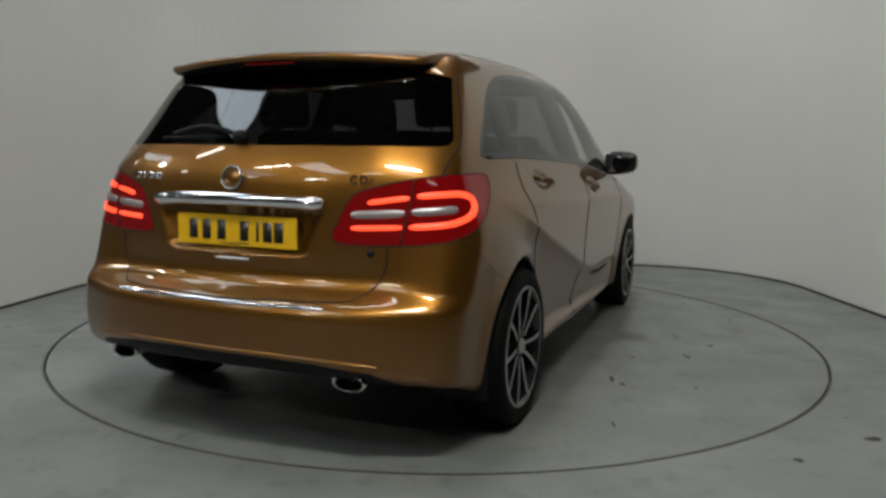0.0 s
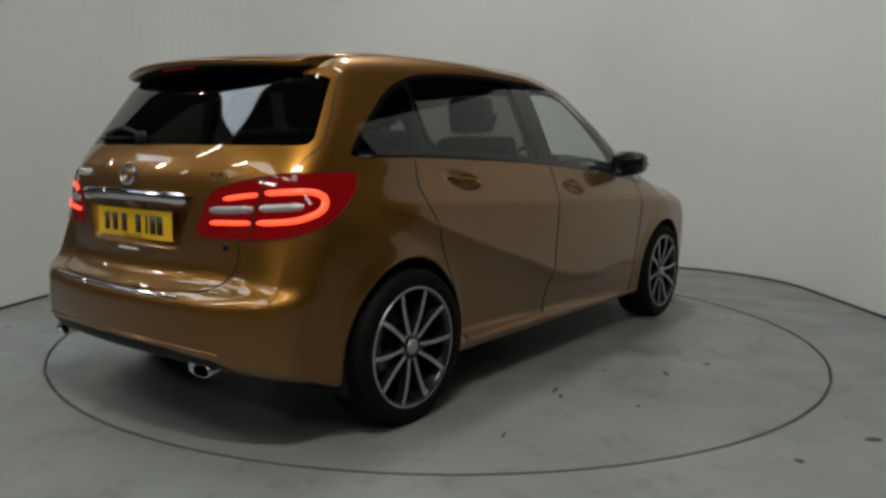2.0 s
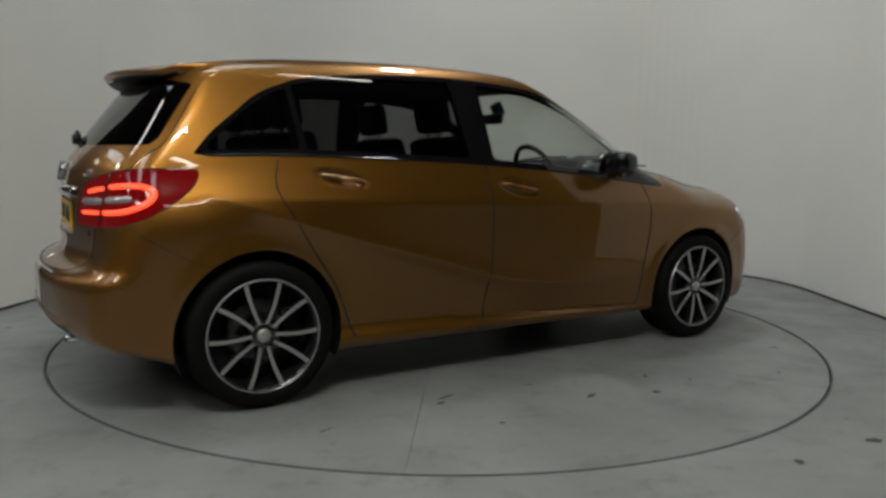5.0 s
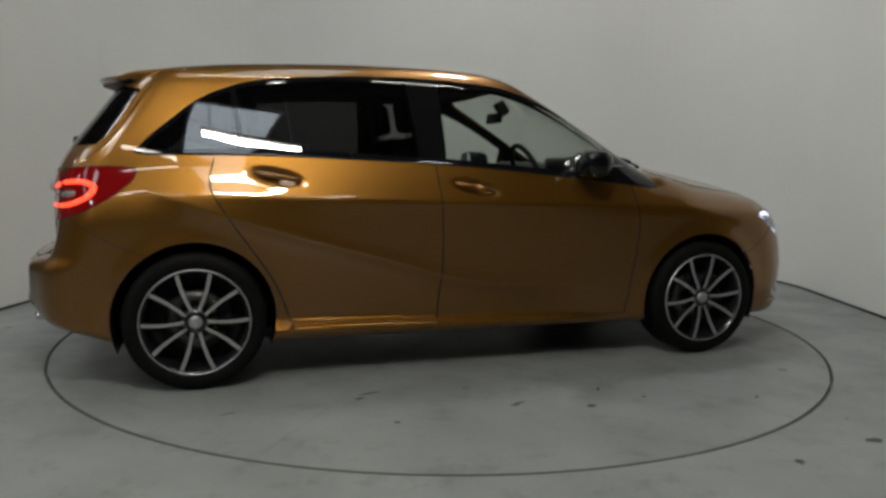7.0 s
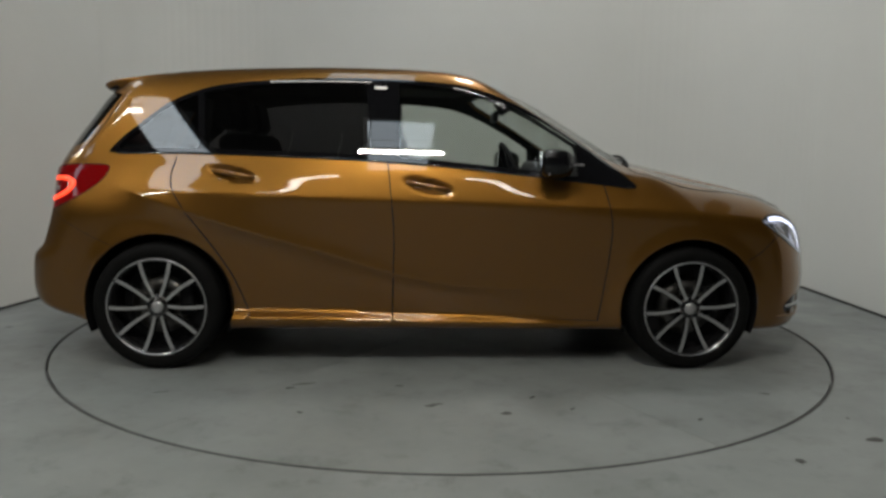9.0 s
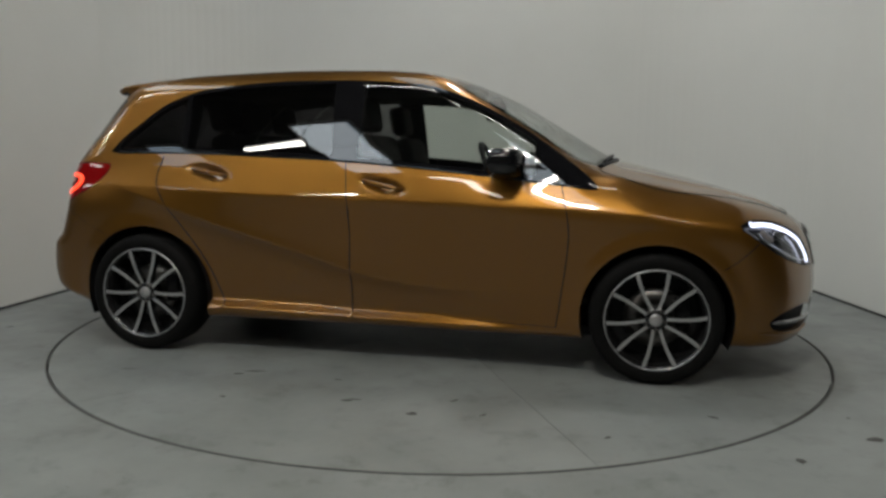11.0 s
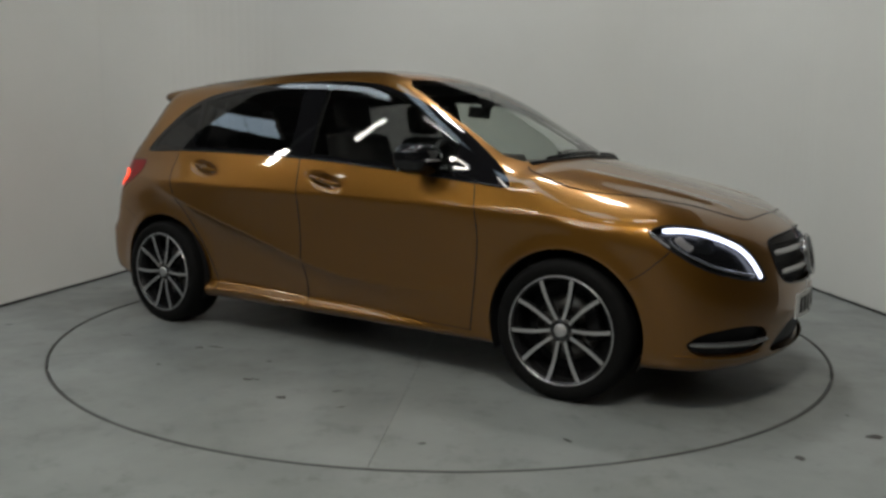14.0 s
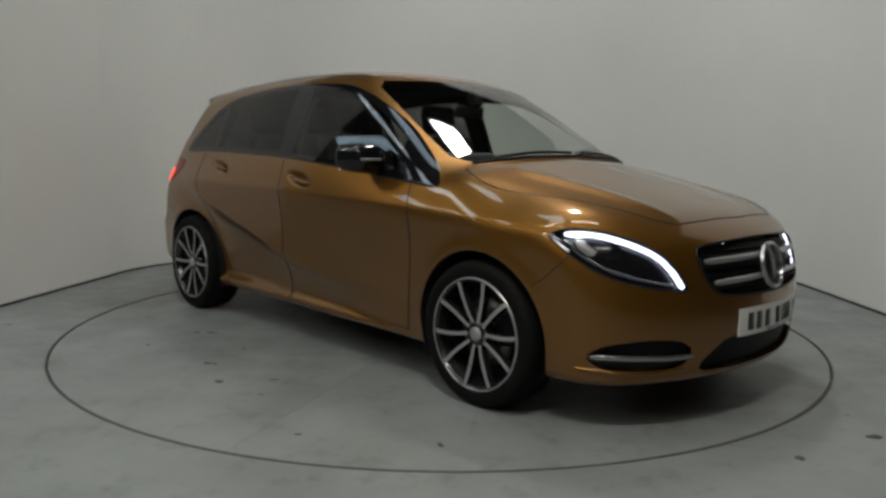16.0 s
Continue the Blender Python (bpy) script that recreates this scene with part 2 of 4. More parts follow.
def step(a, b, v):
    t = np.clip((v - a) / (b - a), 0, 1)
    return t * t * (3 - 2 * t)


def smax(a, b, k):
    h = np.maximum(k - np.abs(a - b), 0) / k
    return np.maximum(a, b) + h * h * k / 4


SECTION = curve([(0.0, 0.78), (0.15, 0.825), (0.22, 0.852), (0.30, 0.868), (0.45, 0.880), (0.60, 0.889), (0.75, 0.894), (0.86, 0.893), (0.95, 0.880), (1.05, 0.850), (1.15, 0.812), (1.30, 0.747), (1.45, 0.672), (1.7, 0.54)], 0.03)
PLANLOW = curve([(-2.4, 0.86), (-2.1, 0.918), (-1.9, 0.957), (-1.5, 0.992), (-1.0, 1.0), (0.0, 1.0), (1.3, 0.998), (1.6, 0.985), (1.9, 0.94), (2.3, 0.85)], 0.1)
PLANHIGH = curve([(-2.4, 0.68), (-2.1, 0.84), (-1.9, 0.89), (-1.66, 0.928), (-1.2, 0.968), (-0.6, 0.995), (0.0, 1.0), (0.4, 0.985), (0.96, 0.935), (1.4, 0.895), (2.3, 0.80)], 0.15)
CENTRE = curve([(-2.4, 1.22), (-2.0, 1.36), (-1.80, 1.425), (-1.64, 1.468), (-1.46, 1.505), (-1.16, 1.54), (-0.86, 1.555), (-0.56, 1.562), (-0.26, 1.560), (0.0, 1.547), (0.18, 1.515), (0.35, 1.455), (0.51, 1.385), (0.67, 1.295), (0.83, 1.201), (0.99, 1.107), (1.09, 1.062), (1.16, 1.047), (1.3, 1.013), (1.6, 0.938), (1.85, 0.865), (2.0, 0.808), (2.1, 0.757), (2.3, 0.63)], 0.025)
NOSE = curve([(0.0, 2.0), (0.15, 2.06), (0.22, 2.11), (0.30, 2.125), (0.45, 2.14), (0.55, 2.13), (0.65, 2.108), (0.75, 2.068), (0.82, 2.015), (0.95, 1.85), (1.7, 1.0)], 0.03)
TAIL = curve([(0.0, 2.05), (0.2, 2.13), (0.3, 2.19), (0.42, 2.222), (0.53, 2.222), (0.575, 2.20), (0.61, 2.13), (0.66, 2.105), (0.74, 2.105), (0.855, 2.10), (0.95, 2.092), (1.0, 2.080), (1.06, 2.048), (1.12, 2.005), (1.25, 1.905), (1.38, 1.805), (1.55, 1.66), (1.8, 1.40)], 0.018)
FLANK = curve([(0.0, 2.05), (0.2, 2.13), (0.3, 2.18), (0.42, 2.205), (0.55, 2.195), (0.66, 2.16), (0.8, 2.12), (0.95, 2.085), (1.0, 2.065), (1.06, 2.02), (1.12, 1.965), (1.25, 1.845), (1.38, 1.725), (1.55, 1.56), (1.8, 1.3)], 0.03)
UNDER = curve([(-2.4, 0.36), (-2.15, 0.322), (-1.9, 0.26), (-1.7, 0.20), (-1.2, 0.19), (1.5, 0.19), (1.8, 0.19), (2.15, 0.198), (2.4, 0.21)], 0.05)
CREASE = curve([(-2.4, 1.15), (-1.6, 0.90), (-1.48, 0.859), (-1.08, 0.725), (-0.526, 0.568), (-0.245, 0.484), (0.04, 0.432), (0.4, 0.41), (2.4, 0.42)], 0.08)
SHOULDER = curve([(-2.4, 0.94), (-1.6, 0.90), (-0.8, 0.868), (0.03, 0.846), (0.82, 0.831), (1.575, 0.79), (2.4, 0.70)], 0.1)
HANDLES = ((-1.052, 0.972, 0.16), (-0.094, 0.925, 0.19))
REAR_AXLE, FRONT_AXLE, HUB_Z = -1.4246, 1.2555, 0.317


def body_field(p):
    """Below zero inside the car's body, above zero outside."""
    x, y, z = p[..., 0], np.abs(p[..., 1]), p[..., 2]
    up = step(0.76, 1.02, z)
    half = SECTION(z) * (PLANLOW(x) * (1 - up) + PLANHIGH(x) * up)
    gap = CREASE(x) - z
    root = np.sqrt(gap * gap + 0.00003)
    under, rise = 0.5 * (root + gap), 0.5 * (root - gap)
    bulge = np.exp(-rise / 0.08) * step(-1.75, -1.25, x) * (1 - step(0.0, 0.75, x)) * step(0.228, 0.276, z + 0.0205 * (x + 0.1))
    below = (1 - 0.4 * np.exp(-under / 0.055) - 0.6 * np.exp(-under / 0.13)) * step(-1.72, -1.1, x) * (1 - step(0.0, 0.85, x)) * step(0.228, 0.276, z + 0.0205 * (x + 0.1))
    v = z - SHOULDER(x)
    over, sunk = 0.5 * (v + np.sqrt(v * v + 0.00004)), 0.5 * (np.sqrt(v * v + 0.00004) - v)
    ridge = np.exp(-over / 0.10) * np.exp(-sunk / 0.13) * step(-1.75, -1.1, x) * (1 - step(1.35, 1.8, x))
    half = half - 0.064 * below + 0.013 * bulge + 0.024 * ridge - 0.010 * step(-1.75, -1.1, x) * (1 - step(1.35, 1.8, x))
    for ax in (REAR_AXLE, FRONT_AXLE):
        r = np.hypot(x - ax, z - HUB_Z)
        half = half + 0.013 * np.exp(-((r - 0.355) / 0.055) ** 2)
    sill = step(-1.1, -1.0, x) * (1 - step(0.85, 0.95, x))
    half = half + sill * 0.009 * np.exp(-((z - 0.228 + 0.0205 * (x + 0.1)) / 0.03) ** 2)
    for hx, hz, tilt in HANDLES:
        u, v = x - hx, z - hz + tilt * (x - hx)
        half = half - 0.020 * np.exp(-((u / 0.10) ** 2 + (v / 0.030) ** 2) ** 2)
    side = y - half
    bend = step(0.0, 0.5, x) * (1 - step(1.25, 1.7, x))
    crown = (0.04 - 0.012 * (1 - step(-1.6, -1.0, x))) * (y / 0.6) ** 2 * (1 - step(1.0, 1.3, x)) + (0.040 * (y / 0.6) ** 2) * step(1.0, 1.3, x) + 0.016 * (y / 0.6) ** 2 * step(0.1, 0.4, x) * (1 - step(0.85, 1.1, x))
    top = z - (CENTRE(x + bend * 0.19 * y * y) - crown)
    bonnet_ridge = 0.010 * np.exp(-((y - 0.42 - 0.12 * (1.9 - x)) / 0.05) ** 2) * step(1.05, 1.3, x) * (1 - step(1.75, 2.0, x))
    top = top - bonnet_ridge
    front = x - (NOSE(z) - 0.012 - 0.33 * y * y - 0.19 * y ** 4)
    low = 1 - step(0.55, 0.62, z)
    edge = step(0.50, 0.78, y)
    rear = -x - (TAIL(z) * (1 - edge) + FLANK(z) * edge - (0.21 - 0.05 * low) * y * y - 0.12 * y ** 4)
    rear = rear + 0.035 * (1 - step(0.305, 0.36, y + 0.35 * np.maximum(0.86 - z, 0))) * step(0.715, 0.745, z) * (1 - step(0.872, 0.885, z))
    f = smax(side, top, 0.10 - 0.03 * (1 - step(-1.6, -1.1, x)) - 0.03 * step(0.1, 0.5, x) + 0.10 * step(1.0, 1.4, x))
    f = smax(f, front, 0.10)
    f = smax(f, rear, 0.085)
    return smax(f, UNDER(x) - z, 0.05)


def slope(p, e=0.003):
    g = np.stack([body_field(p + e * np.eye(3)[k]) - body_field(p - e * np.eye(3)[k]) for k in range(3)], -1)
    return g / np.maximum(np.linalg.norm(g, axis=-1, keepdims=True), 1e-9)


def cast(start, way, far=2.2):
    """Distance along rays from inside to the body's skin."""
    a, b = np.zeros(len(start)), np.full(len(start), far)
    for _ in range(26):
        c = (a + b) / 2
        inside = body_field(start + c[:, None] * way) < 0
        a, b = np.where(inside, c, a), np.where(inside, b, c)
    return start + ((a + b) / 2)[:, None] * way


# -- the skin as a grid over a capsule, then cut along the panels' outlines --
def skin():
    rear_x, front_x, z0 = -1.35, 1.45, 0.62
    mid, cap, around = 176, 58, 352
    ang = (np.arange(around) + 0.5) / around * 2 * np.pi
    starts, ways = [], []
    for k in range(cap):
        a = (k + 0.6) / cap * np.pi / 2
        starts.append((rear_x, -np.cos(a), np.sin(a)))
    for k in range(mid + 1):
        starts.append((rear_x + (front_x - rear_x) * k / mid, 0.0, 1.0))
    for k in range(cap):
        a = (cap - k - 0.4) / cap * np.pi / 2
        starts.append((front_x, np.cos(a), np.sin(a)))
    s = np.array(starts)
    o = np.zeros((len(s), around, 3))
    w = np.zeros_like(o)
    o[..., 0], o[..., 2] = s[:, None, 0], z0
    w[..., 0] = s[:, None, 1]
    w[..., 1], w[..., 2] = s[:, None, 2] * np.cos(ang), s[:, None, 2] * np.sin(ang)
    p = cast(o.reshape(-1, 3), w.reshape(-1, 3))
    n = len(s)
    i = np.arange(n - 1)[:, None] * around
    j = np.arange(around)[None]
    jn = (j + 1) % around
    faces = np.stack([i + j, i + jn, i + around + jn, i + around + j], -1).reshape(-1, 4)
    ends = [[k for k in range(around)][::-1], [(n - 1) * around + k for k in range(around)]]
    ids = len(p)
    p = np.concatenate([p, cast(np.array([[rear_x, 0, z0], [front_x, 0, z0]]), np.array([[-1.0, 0, 0], [1.0, 0, 0]]))])
    tris = [(e[k], e[(k + 1) % around], ids + q) for q, e in enumerate(ends) for k in range(around)]
    return p, [tuple(f) for f in faces.tolist()] + tris


def polygon_gap(u, v, poly):
    """Signed distance to a closed outline, below zero inside."""
    q = np.array(poly, float)
    best = np.full(u.shape, 1e9)
    inside = np.zeros(u.shape, bool)
    for (ax, ay), (bx, by) in zip(q, np.roll(q, -1, 0)):
        ex, ey = bx - ax, by - ay
        t = np.clip(((u - ax) * ex + (v - ay) * ey) / max(ex * ex + ey * ey, 1e-12), 0, 1)
        best = np.minimum(best, np.hypot(u - ax - t * ex, v - ay - t * ey))
        cross = ((ay > v) != (by > v)) & (u < ex * (v - ay) / (ey if abs(ey) > 1e-12 else 1e-12) + ax)
        inside ^= cross
    return np.where(inside, -best, best)


def rounded(poly, steps=3):
    """Corner cutting, for outlines with soft corners."""
    q = [tuple(p) for p in poly]
    for _ in range(steps):
        q = [((1 - t) * a[0] + t * b[0], (1 - t) * a[1] + t * b[1]) for a, b in zip(q, q[1:] + q[:1]) for t in (0.2, 0.8)]
    return q


def smooth_line(points, n=10):
    """A curve through the points (Catmull-Rom)."""
    p = [np.array(a, float) for a in points]
    p = [2 * p[0] - p[1]] + p + [2 * p[-1] - p[-2]]
    out = []
    for a, b, c, d in zip(p, p[1:], p[2:], p[3:]):
        for k in range(n):
            t = k / n
            out.append(tuple(0.5 * (2 * b + (c - a) * t + (2 * a - 5 * b + 4 * c - d) * t * t + (3 * b - a - 3 * c + d) * t ** 3)))
    return out + [tuple(p[-2])]


# outlines, in metres: side ones are (x, z), end ones (y, z), top ones (x, y), lamps (degrees round the corner, z)
DLO = smooth_line([(-1.672, 1.074), (-1.60, 1.155), (-1.521, 1.222), (-1.389, 1.327), (-1.254, 1.388), (-1.116, 1.424), (-0.832, 1.453), (-0.544, 1.465), (-0.255, 1.462), (0.036, 1.442), (0.18, 1.412), (0.329, 1.357), (0.48, 1.283), (0.627, 1.197), (0.78, 1.092), (0.917, 0.987), (0.968, 0.935)], 4)
DLO += [(0.955, 0.922)] + smooth_line([(0.775, 0.948), (0.314, 0.997), (-0.248, 1.043), (-0.807, 1.066), (-1.254, 1.076), (-1.66, 1.067)], 4)


def shrink(poly, by):
    """The outline moved inwards."""
    q = [np.array(p) for p in poly]
    area = sum(a[0] * b[1] - b[0] * a[1] for a, b in zip(q, q[1:] + q[:1]))
    sign = 1 if area > 0 else -1
    out = []
    for a, b, c in zip(q[-1:] + q[:-1], q, q[1:] + q[:1]):
        d = c - a
        d = d / max(np.linalg.norm(d), 1e-9)
        out.append(tuple(b + sign * by * np.array([-d[1], d[0]])))
    return out


def between(poly, x0, x1, lean=0.0, zmid=1.2):
    """The part of a side outline between two leaning posts."""
    def clip(pts, x, keep):
        out = []
        for a, b in zip(pts, pts[1:] + pts[:1]):
            ga, gb = [keep * (q[0] - x - lean * (q[1] - zmid)) for q in (a, b)]
            if ga >= 0:
                out.append(a)
            if ga * gb < 0:
                t = ga / (ga - gb)
                out.append((a[0] + t * (b[0] - a[0]), a[1] + t * (b[1] - a[1])))
        return out
    return clip(clip(list(poly), x0, 1), x1, -1)


INNER = shrink(DLO, 0.022)
PANE_Q = between(INNER, -1.9, -1.235, -0.10)
PANE_R = between(INNER, -1.205, -0.385, -0.10)
PANE_F = between(INNER, -0.235, 0.66, -0.02)
PANE_T = between(INNER, 0.71, 1.2, -0.02)
DOOR_R = smooth_line([(-1.33, 1.052), (-1.348, 0.93), (-1.268, 0.779), (-1.083, 0.50), (-0.999, 0.301), (-0.985, 0.262)], 5) + smooth_line([(-0.272, 0.255), (-0.266, 0.5), (-0.266, 0.732), (-0.297, 1.037), (-0.31, 1.06)], 4)
DOOR_F = [(-0.266, 0.254)] + smooth_line([(0.784, 0.230), (0.805, 0.40), (0.832, 0.65), (0.826, 0.78), (0.791, 0.938), (0.78, 0.96)], 4) + smooth_line([(-0.305, 1.06), (-0.291, 1.037), (-0.26, 0.732), (-0.26, 0.5)], 4)
SILL = [(-1.06, 0.286), (0.872, 0.245), (0.872, 0.10), (-1.06, 0.10)]
REAR_GLASS = rounded([(-0.732, 1.106), (-0.702, 1.20), (-0.636, 1.406), (0.636, 1.406), (0.702, 1.20), (0.732, 1.106), (0.66, 1.103), (-0.66, 1.103)], 1)
TAILGATE = rounded([(-0.775, 1.14), (-0.60, 1.40), (0.60, 1.40), (0.775, 1.14), (0.58, 0.76), (0.575, 0.68), (0.515, 0.60), (0.40, 0.583), (0, 0.575), (-0.40, 0.583), (-0.515, 0.60), (-0.575, 0.68), (-0.58, 0.76)], 1)
TAIL_LAMP = rounded([(26.0, 0.768), (29.5, 0.885), (32.0, 0.945), (40.0, 0.98), (47.5, 1.003), (57.0, 1.014), (66.5, 1.012), (65.5, 0.945), (60.5, 0.865), (55.5, 0.815), (49.6, 0.783), (41, 0.768)], 2)
HEAD_LAMP = rounded([(65.2, 0.768), (62.4, 0.79), (59.2, 0.80), (51.9, 0.79), (45.0, 0.76), (39.8, 0.722), (36.2, 0.672), (33.6, 0.618), (31.6, 0.560), (40.8, 0.578), (49.5, 0.611), (54.6, 0.650), (59.3, 0.699)], 1)
SCREEN = rounded([(0.205, -0.60), (0.54, -0.648), (0.93, -0.675), (1.055, -0.36), (1.09, 0.0), (1.055, 0.36), (0.93, 0.675), (0.54, 0.648), (0.205, 0.60), (0.275, 0.3), (0.29, 0), (0.275, -0.3)], 1)
BONNET = smooth_line([(1.09, -0.50), (0.97, -0.655), (1.16, -0.752), (1.435, -0.70), (1.70, -0.60), (1.88, -0.48), (1.925, -0.33), (1.952, 0.0)], 4)
BONNET = BONNET + [(x, -y) for x, y in BONNET[::-1]]
GRILLE = rounded([(-0.455, 0.715), (-0.37, 0.738), (0.0, 0.752), (0.37, 0.738), (0.455, 0.715), (0.43, 0.60), (0.36, 0.537), (0, 0.525), (-0.36, 0.537), (-0.43, 0.60)], 2)
INTAKE = rounded([(-0.30, 0.385), (0.30, 0.385), (0.455, 0.268), (0.40, 0.236), (-0.40, 0.236), (-0.455, 0.268)], 1)
FOG = rounded([(-0.825, 0.318), (-0.79, 0.368), (-0.66, 0.388), (-0.54, 0.378), (-0.485, 0.34), (-0.495, 0.285), (-0.58, 0.258), (-0.79, 0.266)], 2)
DIFFUSER = rounded([(-0.64, 0.350), (-0.3, 0.388), (0.3, 0.388), (0.64, 0.350), (0.70, 0.20), (-0.70, 0.20)], 1)


def az_rear(p):
    return np.degrees(np.arctan2(np.abs(p[:, 1]), -(p[:, 0] + 1.3)))


def az_front(p):
    return np.degrees(np.arctan2(np.abs(p[:, 1]), p[:, 0] - 1.2))


def side_cut(poly, sign):
    return lambda p: np.where(p[:, 1] * sign > 0.3, polygon_gap(p[:, 0], p[:, 2], poly), 1.0)


def end_cut(poly, front):
    return lambda p: np.where((p[:, 0] > 1.4) if front else (p[:, 0] < -1.3), polygon_gap(p[:, 1], p[:, 2], poly), 1.0)


def lamp_cut(poly, front, sign):
    q = [(a * 0.0125, z) for a, z in poly]
    turn = az_front if front else az_rear
    return lambda p: np.where((p[:, 1] * sign > 0.1) & ((p[:, 0] > 1.4) if front else (p[:, 0] < -1.4)), polygon_gap(turn(p) * 0.0125, p[:, 2], q), 1.0)


def top_cut(poly):
    return lambda p: np.where((p[:, 0] > 0) & (p[:, 2] > 0.7), polygon_gap(p[:, 0], p[:, 1], poly), 1.0)


def arch_cut(ax, r, sign):
    return lambda p: np.where((p[:, 1] * sign > 0.45) & (p[:, 2] < 0.9), np.hypot(p[:, 0] - ax, p[:, 2] - HUB_Z) - r, 1.0)


def cut(p, faces, gap, locked):
    """Pull the nearest corners of the grid onto the outline gap = 0, and split what still straddles it."""
    g = gap(p)
    near = np.where(np.abs(g) < 0.06)[0]
    mark = np.zeros(len(p), bool)
    mark[near] = True
    edges = set()
    for f in faces:
        if mark[f[0]] and mark[f[1]] and mark[f[2]]:
            for a, b in zip(f, f[1:] + f[:1]):
                if g[a] * g[b] < 0:
                    edges.add((min(a, b), max(a, b)))
    moves = {}
    for a, b in edges:
        t = g[a] / (g[a] - g[b])
        v, u, s = (a, b, t) if t < 0.5 else (b, a, 1 - t)
        if v in locked and u not in locked:
            v, u, s = u, v, 1 - s
        if v in locked or v in moves and moves[v][1] <= s:
            continue
        moves[v] = (p[v] + s * (p[u] - p[v]), s)
    for v, (q, _) in moves.items():
        p[v] = q
        g[v] = 0.0
        locked.add(v)
    out = []
    for f in faces:
        if len(f) == 4 and mark[f[0]]:
            s = [1 if g[v] > 1e-6 else -1 if g[v] < -1e-6 else 0 for v in f]
            if 1 in s and -1 in s:
                if s[0] == 0 and s[2] == 0 or not (s[1] == 0 and s[3] == 0):
                    out += [(f[0], f[1], f[2]), (f[0], f[2], f[3])]
                else:
                    out += [(f[1], f[2], f[3]), (f[1], f[3], f[0])]
                continue
        out.append(f)
    return out


def build_skin():
    """All panels of the car: {panel name: (points, faces, normals)}."""
    p, faces = skin()
    regions = []
    for s, tag in ((-1, "right"), (1, "left")):
        regions += [("sill " + tag, side_cut(SILL, s)), ("rear_door " + tag, side_cut(DOOR_R, s)), ("front_door " + tag, side_cut(DOOR_F, s)), ("window_trim " + tag, side_cut(DLO, s)),
                    ("quarter_window " + tag, side_cut(PANE_Q, s)), ("rear_window " + tag, side_cut(PANE_R, s)), ("front_window " + tag, side_cut(PANE_F, s)), ("corner_window " + tag, side_cut(PANE_T, s))]
    regions += [("rear_bumper", lambda q: np.where(q[:, 0] < -1.45, np.maximum(q[:, 2] - (0.585 - 0.02 * step(0.55, 0.8, np.abs(q[:, 1]))), q[:, 0] + 1.72), 1.0)),
                ("front_bumper", lambda q: np.where(q[:, 0] > 1.2, np.maximum(1.62 - q[:, 0], q[:, 2] - np.where(np.abs(q[:, 1]) < 0.5, 0.775, 0.70)), 1.0)),
                ("tailgate", end_cut(TAILGATE, False)), ("rear_screen", end_cut(REAR_GLASS, False)), ("bonnet", top_cut(BONNET)), ("windscreen", top_cut(SCREEN)), ("diffuser", end_cut(DIFFUSER, False)),
                ("grille_opening", end_cut(GRILLE, True)), ("intake", end_cut(INTAKE, True)),
                ("fog_recess right", end_cut(FOG, True)), ("fog_recess left", end_cut([(-y, z) for y, z in FOG], True))]
    for s, tag in ((-1, "right"), (1, "left")):
        regions += [("tail_lamp " + tag, lamp_cut(TAIL_LAMP, False, s)), ("head_lamp " + tag, lamp_cut(HEAD_LAMP, True, s))]
        regions += [("hole", arch_cut(REAR_AXLE, 0.362, s)), ("hole", arch_cut(FRONT_AXLE, 0.359, s))]
    locked = set()
    for name, gap in regions[::-1]:
        faces = cut(p, faces, gap, locked)
    # pull moved corners back to the skin
    for _ in range(3):
        p -= body_field(p)[:, None] * slope(p) * 0.9
    mid = np.array([p[list(f)].mean(0) for f in faces])
    kind = np.zeros(len(faces), int)
    names = ["body"]
    for name, gap in regions:
        if name not in names:
            names.append(name)
        kind[gap(mid) < 0] = names.index(name)
    normals = slope(p)
    panels = {}
    for k, name in enumerate(names):
        pick = np.where(kind == k)[0]
        if name == "hole" or not len(pick):
            continue
        used = sorted({v for i in pick for v in faces[i]})
        new_id = {v: i for i, v in enumerate(used)}
        panels[name] = (p[used], [tuple(new_id[v] for v in faces[i]) for i in pick], normals[used])
    return panels


def panel_mesh(name, data, material, parent, label="", inset=0.0):
    pts, faces, nor = data
    me = bpy.data.meshes.new(name)
    me.from_pydata((pts - inset * nor).tolist(), [], faces)
    me.materials.append(material)
    me.polygons.foreach_set("use_smooth", [True] * len(faces))
    me.update()
    me.normals_split_custom_set_from_vertices(nor.tolist())
    ob = new(name, me)
    ob.parent = parent
    if label:
        tagged(ob, label)
    return ob


def skin_points(start, way, far, lift):
    """Points of the skin along many rays at once, lifted off it."""
    q = cast(np.asarray(start, float), np.asarray(way, float), far)
    return [Vector(v) for v in q + np.broadcast_to(np.asarray(lift, float), (len(q),))[:, None] * slope(q)]


def side_line(pairs, sign, lift=0.0):
    """Points of the car's flank at (x, z) pairs."""
    return skin_points([(x, 0.0, z) for x, z in pairs], [(0.0, float(sign), 0.0)] * len(pairs), 1.2, lift)


def end_line(pairs, front, lift=0.0):
    return skin_points([(0.9 if front else -1.0, y, z) for y, z in pairs], [(1.0 if front else -1.0, 0, 0)] * len(pairs), 1.6, lift)


def lamp_line(pairs, front, sign, lift=0.0):
    ways = [(math.cos(radians(a)) * (1 if front else -1), sign * math.sin(radians(a)), 0) for a, z in pairs]
    return skin_points([(1.2 if front else -1.3, 0, z) for a, z in pairs], ways, 1.6, lift)


